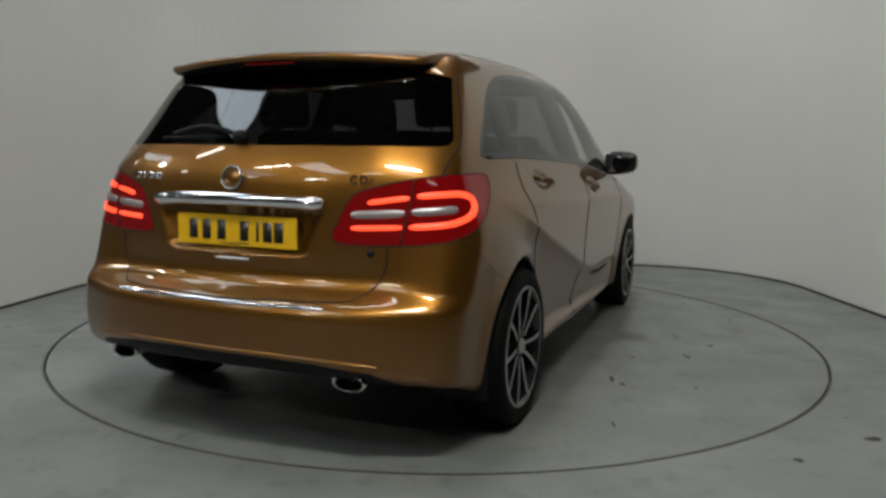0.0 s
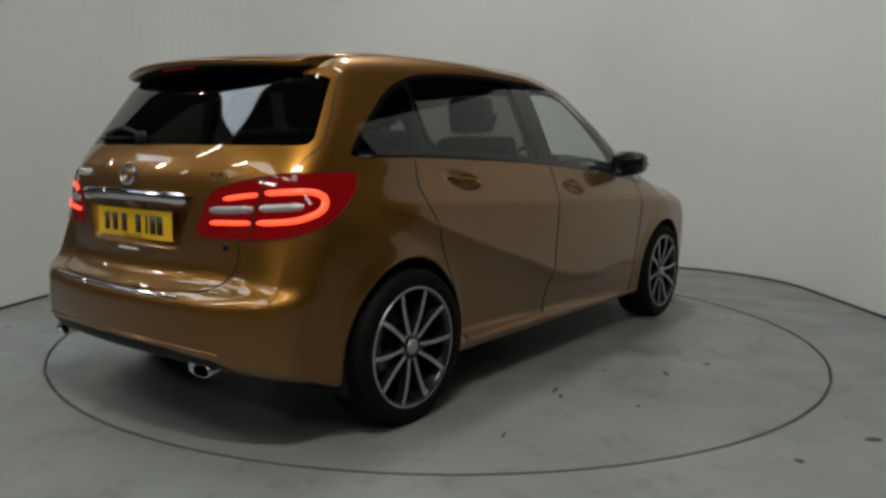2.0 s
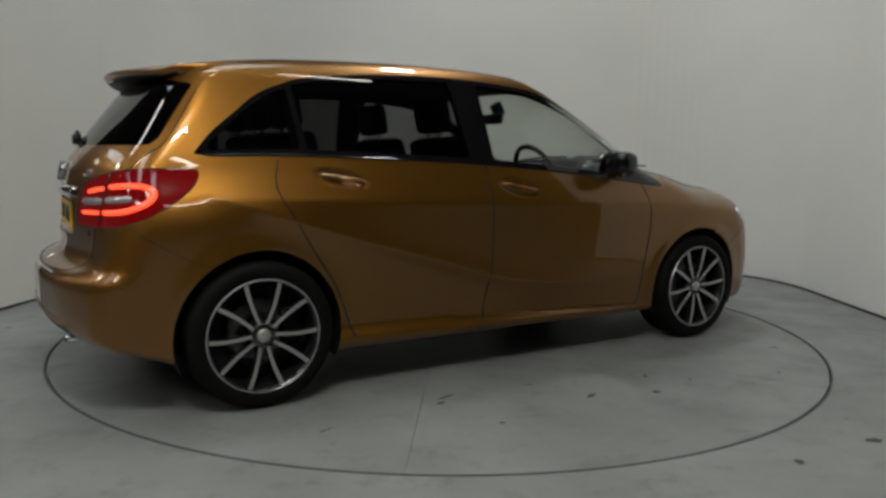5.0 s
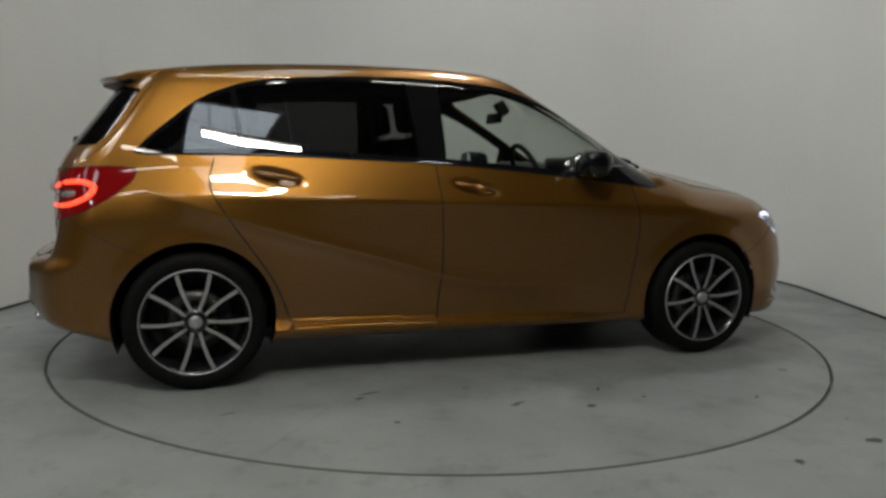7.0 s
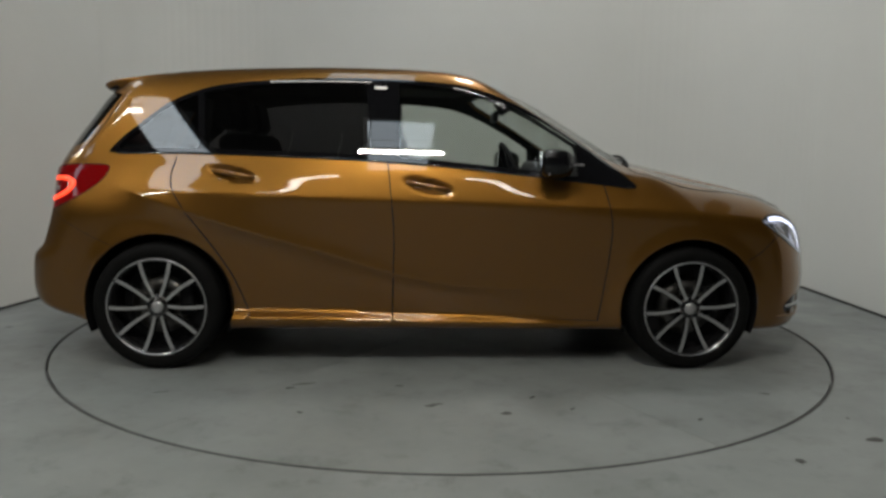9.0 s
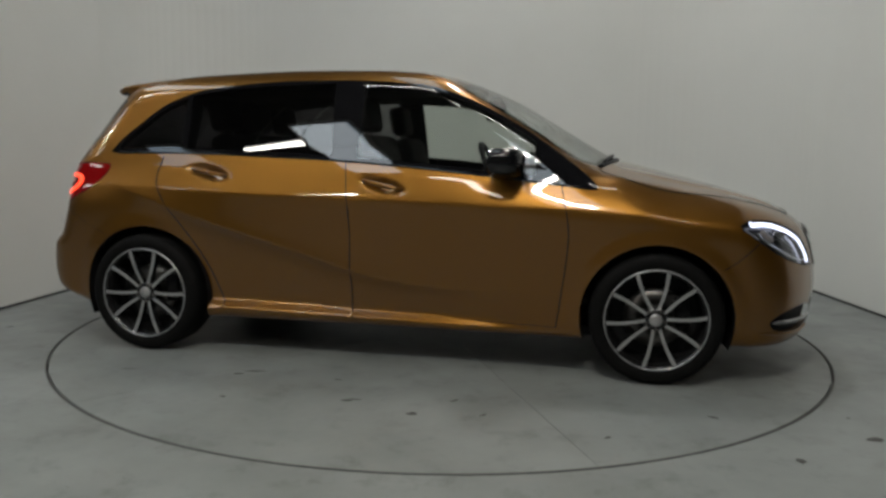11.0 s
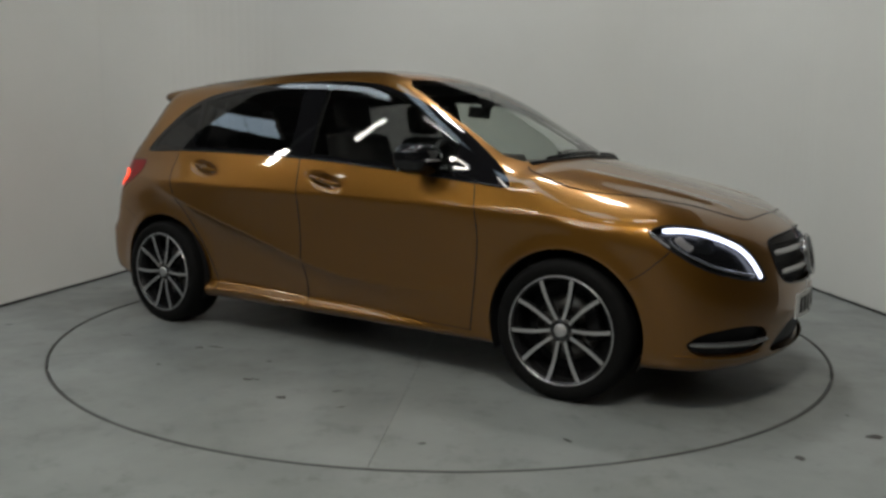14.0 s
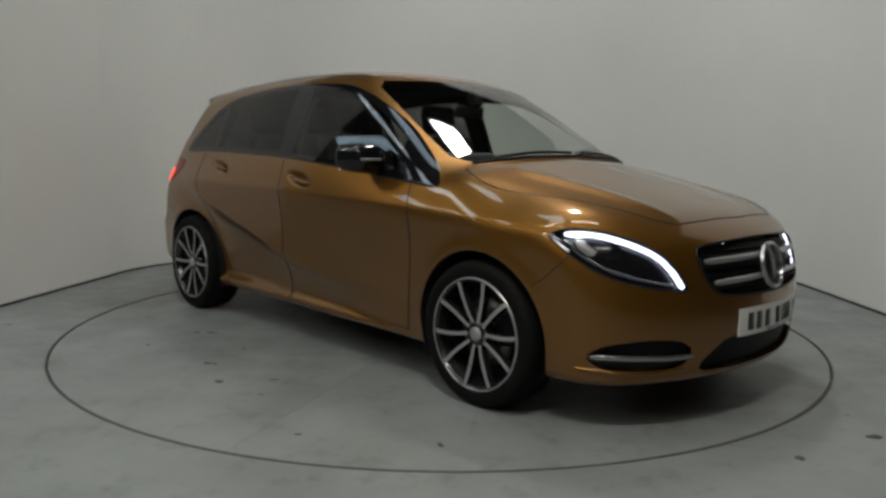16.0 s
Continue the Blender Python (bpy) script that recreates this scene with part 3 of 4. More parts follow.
def top_line(pairs, lift=0.0):
    return skin_points([(x, y, 0.62) for x, y in pairs], [(0, 0, 1.0)] * len(pairs), 1.3, lift)


def on_side(x, z, sign, lift=0.0):
    return side_line([(x, z)], sign, lift)[0]


def on_end(y, z, front, lift=0.0):
    return end_line([(y, z)], front, lift)[0]


def on_lamp(a, z, front, sign, lift=0.0):
    return lamp_line([(a, z)], front, sign, lift)[0]


def dense(poly, gap=0.03, closed=True):
    out = []
    for a, b in zip(poly, poly[1:] + (poly[:1] if closed else [])):
        n = max(1, int(math.dist(a, b) / gap))
        out += [(a[0] + (b[0] - a[0]) * k / n, a[1] + (b[1] - a[1]) * k / n) for k in range(n)]
    return out if closed else out + [poly[-1]]


car = new("car")
tagged(car, "metallic gold five-door hatchback with lit tail lamps on a turntable", "car")


def build_body():
    panels = build_skin()
    look_of = {"body": (PAINT, ""), "sill": (PAINT, ""), "rear_door": (PAINT, ""), "front_door": (PAINT, ""), "rear_bumper": (PAINT, ""), "front_bumper": (PAINT, ""), "tailgate": (PAINT, ""), "bonnet": (PAINT, ""),
               "window_trim": (BLACK, "glossy black window surround"), "quarter_window": (PRIVACY, "dark privacy glass"), "rear_window": (PRIVACY, "dark privacy glass"), "front_window": (GLASS, "clear door glass"),
               "corner_window": (BLACK, "black corner panel"), "rear_screen": (REARGLASS, "dark rear window glass"), "windscreen": (GLASS, "clear windscreen"), "diffuser": (PLASTIC, "black lower diffuser"),
               "grille_opening": (PLASTIC, "black grille recess"), "intake": (PLASTIC, "black air intake"), "fog_recess": (PLASTIC, "black fog lamp recess"), "tail_lamp": (RED, "lit red tail lamp"), "head_lamp": (HEADIN, "headlamp with lit daytime strip")}
    made = {}
    for name, data in panels.items():
        base = name.split()[0]
        material, label = look_of[base]
        inset = {"grille_opening": 0.03, "intake": 0.03, "fog_recess": 0.025, "head_lamp": 0.03}.get(base, 0.0)
        made[name] = panel_mesh(base, data, material, car, label, inset)
        if material in (GLASS, PRIVACY, REARGLASS):
            made[name].visible_shadow = material is not GLASS
    # dark lining behind the painted panels, and the clear covers of the headlamps
    for name in ("body", "front_door right", "front_door left", "rear_door right", "rear_door left", "tailgate", "window_trim right", "window_trim left"):
        pts, faces, nor = panels[name]
        keep = [f for f in faces if pts[list(f), 2].min() > 0.35 and -2.0 < pts[list(f), 0].mean() < 1.12]
        panel_mesh("lining", (pts, keep, nor), LINING, car, "dark cabin lining", 0.028)
    for tag in ("right", "left"):
        panel_mesh("lens", panels["head_lamp " + tag], LENS, made["head_lamp " + tag], "clear headlamp cover").visible_shadow = False
    return made


panels = build_body()


# -- seams between the panels --
def seam(points, radius=0.0042):
    part("seam", tube(points, radius, 5), SEAM, car)


for sgn in (-1, 1):
    seam(side_line([q for q in dense(DOOR_R[:26], 0.03, False) if q[1] < 1.06], sgn, -0.0012))
    seam(side_line(dense(smooth_line([(-0.268, 0.262), (-0.263, 0.5), (-0.263, 0.732), (-0.294, 1.045)], 5), 0.03, False), sgn, -0.0012))
    seam(side_line(dense(smooth_line([(0.784, 0.245), (0.805, 0.40), (0.832, 0.65), (0.826, 0.78), (0.791, 0.945)], 5), 0.03, False), sgn, -0.0012))
    seam(side_line(dense([(-1.0, 0.283), (0.79, 0.247)], 0.04, False), sgn, -0.001), 0.0025)
for sgn in (-1, 1):
    seam(side_line(dense(smooth_line([(1.70, 0.695), (1.66, 0.655), (1.60, 0.60), (1.545, 0.565)], 4), 0.03, False), sgn, -0.001), 0.0028)
    seam(side_line(dense(smooth_line([(-1.93, 0.785), (-1.86, 0.735), (-1.76, 0.675), (-1.64, 0.62)], 4), 0.03, False), sgn, -0.001), 0.0018)
    seam(end_line([(sgn * y, z) for y, z in dense(smooth_line([(0.728, 1.00), (0.738, 1.06), (0.745, 1.112), (0.716, 1.21), (0.655, 1.38)], 5), 0.03, False)], False, -0.001), 0.003)
seam(top_line(dense(BONNET[4:-4], 0.03, False), -0.001))
for sgn in (-1, 1):
    seam(end_line([(sgn * y, z) for y, z in dense(smooth_line([(0.0, 0.575), (0.40, 0.583), (0.515, 0.60), (0.575, 0.68), (0.583, 0.765)], 5), 0.03, False)], False, -0.001), 0.004)


# -- wheels --
def build_wheel(name):
    wheel = new(name)
    wheel.parent = car
    tyre = part("tyre", lathe([(0.236, -0.10), (0.25, -0.112), (0.285, -0.115), (0.306, -0.105), (0.315, -0.085), (0.317, 0.0), (0.315, 0.085), (0.306, 0.105), (0.285, 0.115), (0.25, 0.112), (0.236, 0.10)], 96), RUBBER, wheel, "black road tyre")
    part("rim", lathe([(0.243, -0.108), (0.240, -0.113), (0.233, -0.112), (0.226, -0.10), (0.215, -0.06), (0.205, 0.0), (0.205, 0.09), (0.235, 0.10)], 96), DARKALLOY, wheel)
    part("rim_edge", lathe([(0.2435, -0.108), (0.242, -0.1145), (0.2385, -0.1145), (0.2365, -0.110)], 96), ALLOY, wheel, "bright machined rim edge")
    for k in range(5):
        a0 = 2 * math.pi * k / 5 + math.pi / 2
        for s in (-1, 1):
            b = bmesh.new()
            rows = []
            for i in range(7):
                t = i / 6
                r = 0.045 + t * (0.232 - 0.045)
                off = s * (0.0135 + t * 0.060) + s * 0.008 * math.sin(t * math.pi)
                w = 0.0078 + 0.001 * t
                yy = -0.094 - 0.016 * t ** 0.7
                ca, sa = math.cos(a0), math.sin(a0)
                row = []
                for du, dy in ((-w, 0), (w, 0), (w * 1.25, 0.035), (-w * 1.25, 0.035)):
                    u = off + du
                    row.append(b.verts.new((r * ca - u * sa, yy + dy, r * sa + u * ca)))
                rows.append(row)
            for p, q in zip(rows, rows[1:]):
                for j in range(4):
                    f = b.faces.new((p[j], p[(j + 1) % 4], q[(j + 1) % 4], q[j]))
                    f.material_index = 0 if j == 0 else 1
            bmesh.ops.recalc_face_normals(b, faces=b.faces)
            part("spoke", b, [ALLOY, DARKALLOY], wheel, smooth=False)
    part("hub", lathe([(0.0, -0.097), (0.050, -0.096), (0.060, -0.084), (0.066, -0.03)], 40), DARKALLOY, wheel)
    part("hub_cap", lathe([(0.0, -0.107), (0.024, -0.106), (0.029, -0.102), (0.031, -0.09)], 32), ALLOY, wheel, "round silver hub cap")
    for k in range(5):
        a = 2 * math.pi * (k + 0.5) / 5 + math.pi / 2
        part("wheel_bolt", lathe([(0, -0.099), (0.008, -0.099), (0.009, -0.08)], 10, None, Matrix.Translation((0.05 * math.cos(a), 0, 0.05 * math.sin(a)))), STEEL, wheel)
    part("brake_disc", lathe([(0.05, -0.02), (0.145, -0.02), (0.145, 0.005), (0.05, 0.005)], 48, closed=True), STEEL, wheel)
    part("brake_caliper", box(0.07, 0.07, 0.15, pose(0.125, -0.01, 0.02), 0.015), PLASTIC, wheel)
    part("wheel_back", lathe([(0.0, 0.03), (0.21, 0.03)], 48), PLASTIC, wheel)
    return wheel


for ax in (REAR_AXLE, FRONT_AXLE):
    for sgn in (-1, 1):
        w = build_wheel("wheel")
        w.matrix_basis = pose(ax, sgn * 0.786, HUB_Z, 0, -6 if ax > 0 else -1, 0 if sgn < 0 else 180)
        # liner of the arch
        b = bmesh.new()
        rings = []
        for k in range(33):
            a = radians(-22 + 224 * k / 32)
            rings.append([b.verts.new((ax + 0.359 * math.cos(a), sgn * y, max(0.17, HUB_Z + 0.359 * math.sin(a)))) for y in (0.865, 0.60)])
        for p, q in zip(rings, rings[1:]):
            b.faces.new((p[0], p[1], q[1], q[0]))
        cap_verts = [r[1] for r in rings]
        b.faces.new(cap_verts)
        part("wheel_arch_liner", b, PLASTIC, car)


# -- lamps --
def ribbon(place, line, width, lift, bm=None, taper=True):
    """A slightly domed strip laid on the skin along a line of (across, height) pairs; across is scaled to metres by place's own unit."""
    fn, unit = place
    b = bmesh.new()
    spots, lifts = [], []
    pts = [np.array((a * unit, z)) for a, z in line]
    for i, q in enumerate(pts):
        t = pts[min(i + 1, len(pts) - 1)] - pts[max(i - 1, 0)]
        t = t / np.linalg.norm(t)
        n = np.array((-t[1], t[0])) * width / 2
        if taper and i in (0, len(pts) - 1):
            n = n * 0.55
        for k, h in ((-1, -0.001), (-0.9, lift), (0, lift * 1.15), (0.9, lift), (1, -0.001)):
            spots.append(((q + k * n)[0] / unit, (q + k * n)[1]))
            lifts.append(h)
    verts = [b.verts.new(v) for v in fn(spots, np.array(lifts))]
    rows = [verts[5 * i:5 * i + 5] for i in range(len(pts))]
    for p, q in zip(rows, rows[1:]):
        for k in range(4):
            b.faces.new((p[k], p[k + 1], q[k + 1], q[k]))
    bmesh.ops.recalc_face_normals(b, faces=b.faces)
    return joined(bm, b)


for sgn, tag in ((-1, "right"), (1, "left")):
    lamp = panels["tail_lamp " + tag]
    place = (lambda q, h, s=sgn: lamp_line(q, False, s, h), 0.0125)
    outer = smooth_line([(44.8, 0.936), (49, 0.942), (53.5, 0.944), (56.3, 0.930), (56.9, 0.905), (55.6, 0.875), (52, 0.850), (48, 0.839), (43.0, 0.833)], 4)
    part("light_guide", ribbon(place, outer, 0.020, 0.004), REDGLOW, lamp, "glowing red light strip")
    part("light_guide", ribbon(place, smooth_line([(35.0, 0.912), (39, 0.922), (43.2, 0.931)], 4), 0.017, 0.004), REDGLOW, lamp, "glowing red light strip")
    part("light_guide", ribbon(place, smooth_line([(31.4, 0.826), (36, 0.828), (41.6, 0.832)], 4), 0.017, 0.004), REDGLOW, lamp, "glowing red light strip")
    part("reflector", ribbon(place, smooth_line([(31.4, 0.870), (37, 0.874), (42.2, 0.880)], 4), 0.028, 0.003), CLEARLENS, lamp, "clear silver reversing lamp")
    part("reflector", ribbon(place, smooth_line([(43.6, 0.882), (48, 0.888), (52.4, 0.894)], 4), 0.027, 0.003), CLEARLENS, lamp, "clear silver indicator")
    part("lamp_gap", tube(lamp_line(dense([(41.0, 0.768), (44.6, 0.995)], 0.4, False), False, sgn, 0.001), 0.0035, 5), SEAM, lamp)
    part("lamp_gasket", tube(lamp_line(TAIL_LAMP, False, sgn, -0.001), 0.003, 5, None, True), SEAM, lamp)

    lamp = panels["head_lamp " + tag]
    place = (lambda q, h, s=sgn: lamp_line(q, True, s, h - 0.012), 0.0125)
    drl = smooth_line([(61.0, 0.781), (56, 0.783), (51, 0.771), (45, 0.741), (40, 0.703), (36.6, 0.655), (34.4, 0.607), (33.3, 0.578)], 4)
    part("daytime_strip", ribbon(place, drl, 0.0175, 0.004), LEDWHITE, lamp, "glowing white daytime strip")
    part("reflector", ribbon(place, smooth_line([(59.6, 0.748), (58.0, 0.716), (54.6, 0.682), (50.0, 0.646), (45.0, 0.620), (39.0, 0.600), (35.5, 0.590)], 4), 0.009, 0.003), CHROME, lamp, "chrome inner blade")
    part("reflector", ribbon(place, smooth_line([(57.6, 0.756), (56.2, 0.732), (54.0, 0.706)], 4), 0.030, 0.002), CLEARLENS, lamp, "silver indicator bowl")
    part("lamp_trim", ribbon(place, smooth_line([(63.6, 0.762), (61.8, 0.735), (59.6, 0.712)], 4), 0.018, 0.003), CLEARLENS, lamp, "silver side marker")
    c = on_lamp(50.0, 0.712, True, sgn, -0.022)
    m = Matrix.Translation(c) @ pose(0, 0, 0, 0, 0, sgn * 40 + 90)
    part("projector", lathe([(0.0, -0.012), (0.02, -0.009), (0.034, 0.0), (0.036, 0.004), (0.042, -0.004), (0.045, 0.008), (0.045, 0.03)], 32, None, m), BLACK, lamp, "round dark projector lens")
    part("lamp_gasket", tube(lamp_line(HEAD_LAMP, True, sgn, -0.002), 0.004, 5, None, True), SEAM, lamp)
    # fog lamp recess: bright blade, body-coloured lip
    rec = panels["fog_recess " + tag]
    place = (lambda q, h, s=sgn: end_line([(s * y, z) for y, z in q], True, h), 1.0)
    part("blade", ribbon(place, smooth_line([(0.812, 0.318), (0.74, 0.315), (0.64, 0.310), (0.56, 0.308), (0.475, 0.312)], 4), 0.021, 0.003), EMBLEM, rec, "bright chrome blade")
    part("lip", ribbon(place, smooth_line([(0.83, 0.268), (0.74, 0.258), (0.64, 0.252), (0.56, 0.255), (0.51, 0.264)], 4), 0.013, 0.007), PAINT, rec, "gold painted lip")


# -- grille, emblem, plates --
grille = panels["grille_opening"]
place = (lambda q, h: end_line(q, True, h), 1.0)
for z0, w in ((0.672, 0.425), (0.590, 0.395)):
    line = [(-w + 2 * w * k / 24, z0 + 0.008 * (1 - abs(-1 + 2 * k / 24) ** 2)) for k in range(25)]
    part("slat", ribbon(place, line, 0.022, 0.006), ALLOY, grille, "bright silver slat")
for z0 in (0.705, 0.632, 0.560):
    part("mesh_bar", ribbon(place, [(-0.40 + 0.8 * k / 16, z0) for k in range(17)], 0.012, -0.012), PLASTIC, grille)
part("grille_frame", tube(end_line(dense(GRILLE, 0.03), True), 0.005, 6, None, True), PLASTIC, grille)


def emblem(p, r, tilt, parent, front):
    m = Matrix.Translation(p) @ pose(0, 0, 0, 0, 0, 90 if front else -90) @ pose(0, 0, 0, tilt, 0, 0)
    part("emblem_disc", lathe([(0.0, -0.004), (r * 0.82, -0.004), (r * 0.85, 0.006)], 40, None, m), DARKALLOY if front else PAINT, parent, "round emblem plate")
    part("emblem_ring", lathe([(r, 0.004), (r, -0.008), (r * 0.92, -0.014), (r * 0.84, -0.008), (r * 0.84, 0.004)], 48, None, m), EMBLEM, parent, "chrome emblem ring")


emblem(on_end(0, 0.630, True, 0.012), 0.098, -12, grille, True)
emblem(on_end(0, 0.985, False, 0.006), 0.045, -14, panels["tailgate"], False)


def number_plate(p, tilt, face, front):
    base = new("number_plate")
    base.parent = car
    base.matrix_basis = Matrix.Translation(p) @ pose(0, 0, 0, 0, 0, 90 if front else -90) @ pose(0, 0, 0, tilt, 0, 0)
    bow = 0.42 if front else 0.0
    b = box(0.52, 0.006, 0.111)
    bmesh.ops.bisect_plane(b, geom=b.verts[:] + b.edges[:] + b.faces[:], plane_co=(0, 0, 0), plane_no=(1, 0, 0))
    for cutx in (-0.22, -0.17, -0.11, -0.06, 0.06, 0.11, 0.17, 0.22):
        bmesh.ops.bisect_plane(b, geom=b.verts[:] + b.edges[:] + b.faces[:], plane_co=(cutx, 0, 0), plane_no=(1, 0, 0))
    for v in b.verts:
        v.co.y += bow * v.co.x ** 2
    part("plate_face", b, face, base, smooth=False)
    for x in (-0.187, -0.127, -0.060, 0.040, 0.098, 0.140, 0.187):
        wide = 0.012 if x == 0.098 else 0.036
        part("dark_bar", box(wide, 0.003, 0.070, pose(x, bow * x * x - 0.004, 0, 0, 0, math.degrees(math.atan(2 * bow * x)))), INK, base)
    part("small_bar", box(0.12, 0.003, 0.004, pose(0, -0.003, -0.047)), INK, base)
    tagged(base, "yellow rear number plate with dark bars" if not front else "white front number plate with dark bars")


number_plate(on_end(0, 0.797, False, 0.012), -1, PLATEY, False)
number_plate(on_end(0, 0.422, True, 0.006), -1, PLATEW, True)
part("plate_holder", box(0.05, 0.30, 0.100, Matrix.Translation(on_end(0, 0.422, True, -0.034)), 0.004), PLASTIC, panels["front_bumper"])

gate = panels["tailgate"]
place = (lambda q, h: end_line(q, False, h), 1.0)
part("boot_grip", ribbon(place, [(-0.362 + 0.724 * k / 24, 0.904 + 0.006 * (1 - abs(-1 + k / 12) ** 2)) for k in range(25)], 0.044, 0.020), CHROME, gate, "wide chrome grip bar")
part("load_sill", ribbon(place, [(-0.42 + 0.90 * k / 24, 0.566) for k in range(25)], 0.014, 0.003), CHROME, panels["rear_bumper"], "bright load sill strip")
part("bumper_edge", ribbon(place, [(-0.60 + 1.2 * k / 30, 0.378 + 0.02 * (1 - abs(-1 + k / 15) ** 3)) for k in range(31)], 0.016, 0.006), PAINT, panels["rear_bumper"])
for k, w in enumerate((0.030, 0.012, 0.030, 0.030)):
    p = on_end(0.50 - 0.043 * k, 0.985, False, 0.002)
    part("badge_bar", box(0.006, w, 0.027, Matrix.Translation(p) @ pose(0, 0, 0, 0, 15, -12)), CHROME, gate)
font = bpy.data.curves.new("badge_text", "FONT")
font.body, font.size, font.extrude, font.align_x, font.space_character = "CDI", 0.040, 0.002, "CENTER", 1.25
scrap = new("scrap", font)
m = Matrix.Translation(on_end(-0.485, 0.975, False, 0.003)) @ pose(0, 0, 0, 0, 0, 16) @ pose(0, 0, 0, 78, 0, -90)
me = bpy.data.meshes.new_from_object(scrap)
bpy.data.objects.remove(scrap)
me.materials.append(CHROME)
me.transform(m)
badge = new("badge_letters", me)
badge.parent = gate
tagged(badge, "small chrome letters reading CDI")

part("sticker", ribbon(place, [(-0.075 + 0.15 * k / 6, 0.700) for k in range(7)], 0.011, 0.0012), PLATEW, gate, "pale strip sticker")
part("gate_badge", lathe([(0.0, -0.004), (0.013, -0.003), (0.015, 0.004)], 16, None, Matrix.Translation(on_end(-0.525, 0.742, False, 0.001)) @ pose(0, 0, 0, 0, 0, -75)), PLASTIC, gate, "small dark round badge")

# rear wiper
wp = [on_end(y, z, False, h) for y, z, h in ((0.02, 1.125, 0.012), (0.08, 1.135, 0.030), (0.2, 1.150, 0.032), (0.36, 1.135, 0.016))]
wiper = part("rear_wiper", tube([tuple(q) for q in smooth_line([tuple(q) for q in wp], 5)], 0.010, 8), PLASTIC, car, "black rear wiper arm")
part("wiper_blade", tube([on_end(0.10 + 0.32 * k / 8, 1.128 - 0.004 * k / 8, False, 0.008) for k in range(9)], 0.007, 6), PLASTIC, wiper)
part("pivot_cap", lathe([(0, -0.03), (0.022, -0.028), (0.026, 0.0)], 20, None, Matrix.Translation(wp[0]) @ pose(0, 0, 0, 0, 0, -90)), PLASTIC, wiper)

# exhaust tips
for sgn in (-1, 1):
    q = on_end(sgn * 0.495, 0.350, False, 0.0)
    m = Matrix.Translation((q.x + 0.022, q.y, 0.312)) @ pose(0, 0, 0, 0, 0, -90) @ Matrix.Diagonal((1.35, 1, 0.62, 1))
    ex = part("exhaust_tip", lathe([(0.040, 0.12), (0.046, 0.02), (0.047, 0.0), (0.044, -0.006), (0.040, 0.0), (0.038, 0.03), (0.036, 0.11)], 40, None, m), CHROME, car, "oval chrome exhaust tip")
    part("exhaust_bore", lathe([(0.0, 0.06), (0.037, 0.06)], 32, None, m), SEAM, ex)

# -- roof spoiler --
b = bmesh.new()
rows = []
span = [-0.615 + 1.23 * k / 40 for k in range(41)]
roots, inner = top_line([(-1.44, 0.97 * y) for y in span], 0.0015), top_line([(-1.40, 0.97 * y) for y in span], 0.0015)
unders = end_line([(0.97 * y, 1.402) for y in span], False, -0.01)
for y, root, slope_in, under in zip(span, roots, inner, unders):
    e = abs(y) / 0.615
    tip = Vector((-1.885 + 0.42 * y * y, y, 1.440 - 0.020 * e * e))
    tip = tip.lerp(under + Vector((-0.050, 0, 0.045)), max(0.0, (e - 0.90) / 0.10) ** 2.0)
    d0 = (root - slope_in).normalized() * (root - tip).length
    row = []
    for i in range(9):
        t = i / 8
        row.append((1 - t) ** 2 * (1 + 2 * t) * root + t * (1 - t) ** 2 * d0 + t * t * (3 - 2 * t) * tip + t * t * (t - 1) * (tip - root + Vector((0, 0, -0.03))))
    row.append(tip + Vector((-0.004, 0, -0.010)))
    row.append(tip + Vector((0.012, 0, -0.026)))
    row.append(tip.lerp(under, 0.6) + Vector((0, 0, -0.012)))
    row.append(under)
    rows.append([b.verts.new(q) for q in row])
# underside is body-coloured; its shade is put in as the black second material
for p, q in zip(rows, rows[1:]):
    for k in range(len(p) - 1):
        b.faces.new((p[k], p[k + 1], q[k + 1], q[k])).material_index = 1 if k > 9 else 0
b.faces.new(rows[0])
b.faces.new(rows[-1])
bmesh.ops.recalc_face_normals(b, faces=b.faces)
spoiler = part("roof_spoiler", b, [PAINT, PLASTIC], car)
part("brake_lamp", box(0.01, 0.22, 0.012, Matrix.Translation((-1.862, 0, 1.412)), 0.003), RED, spoiler)

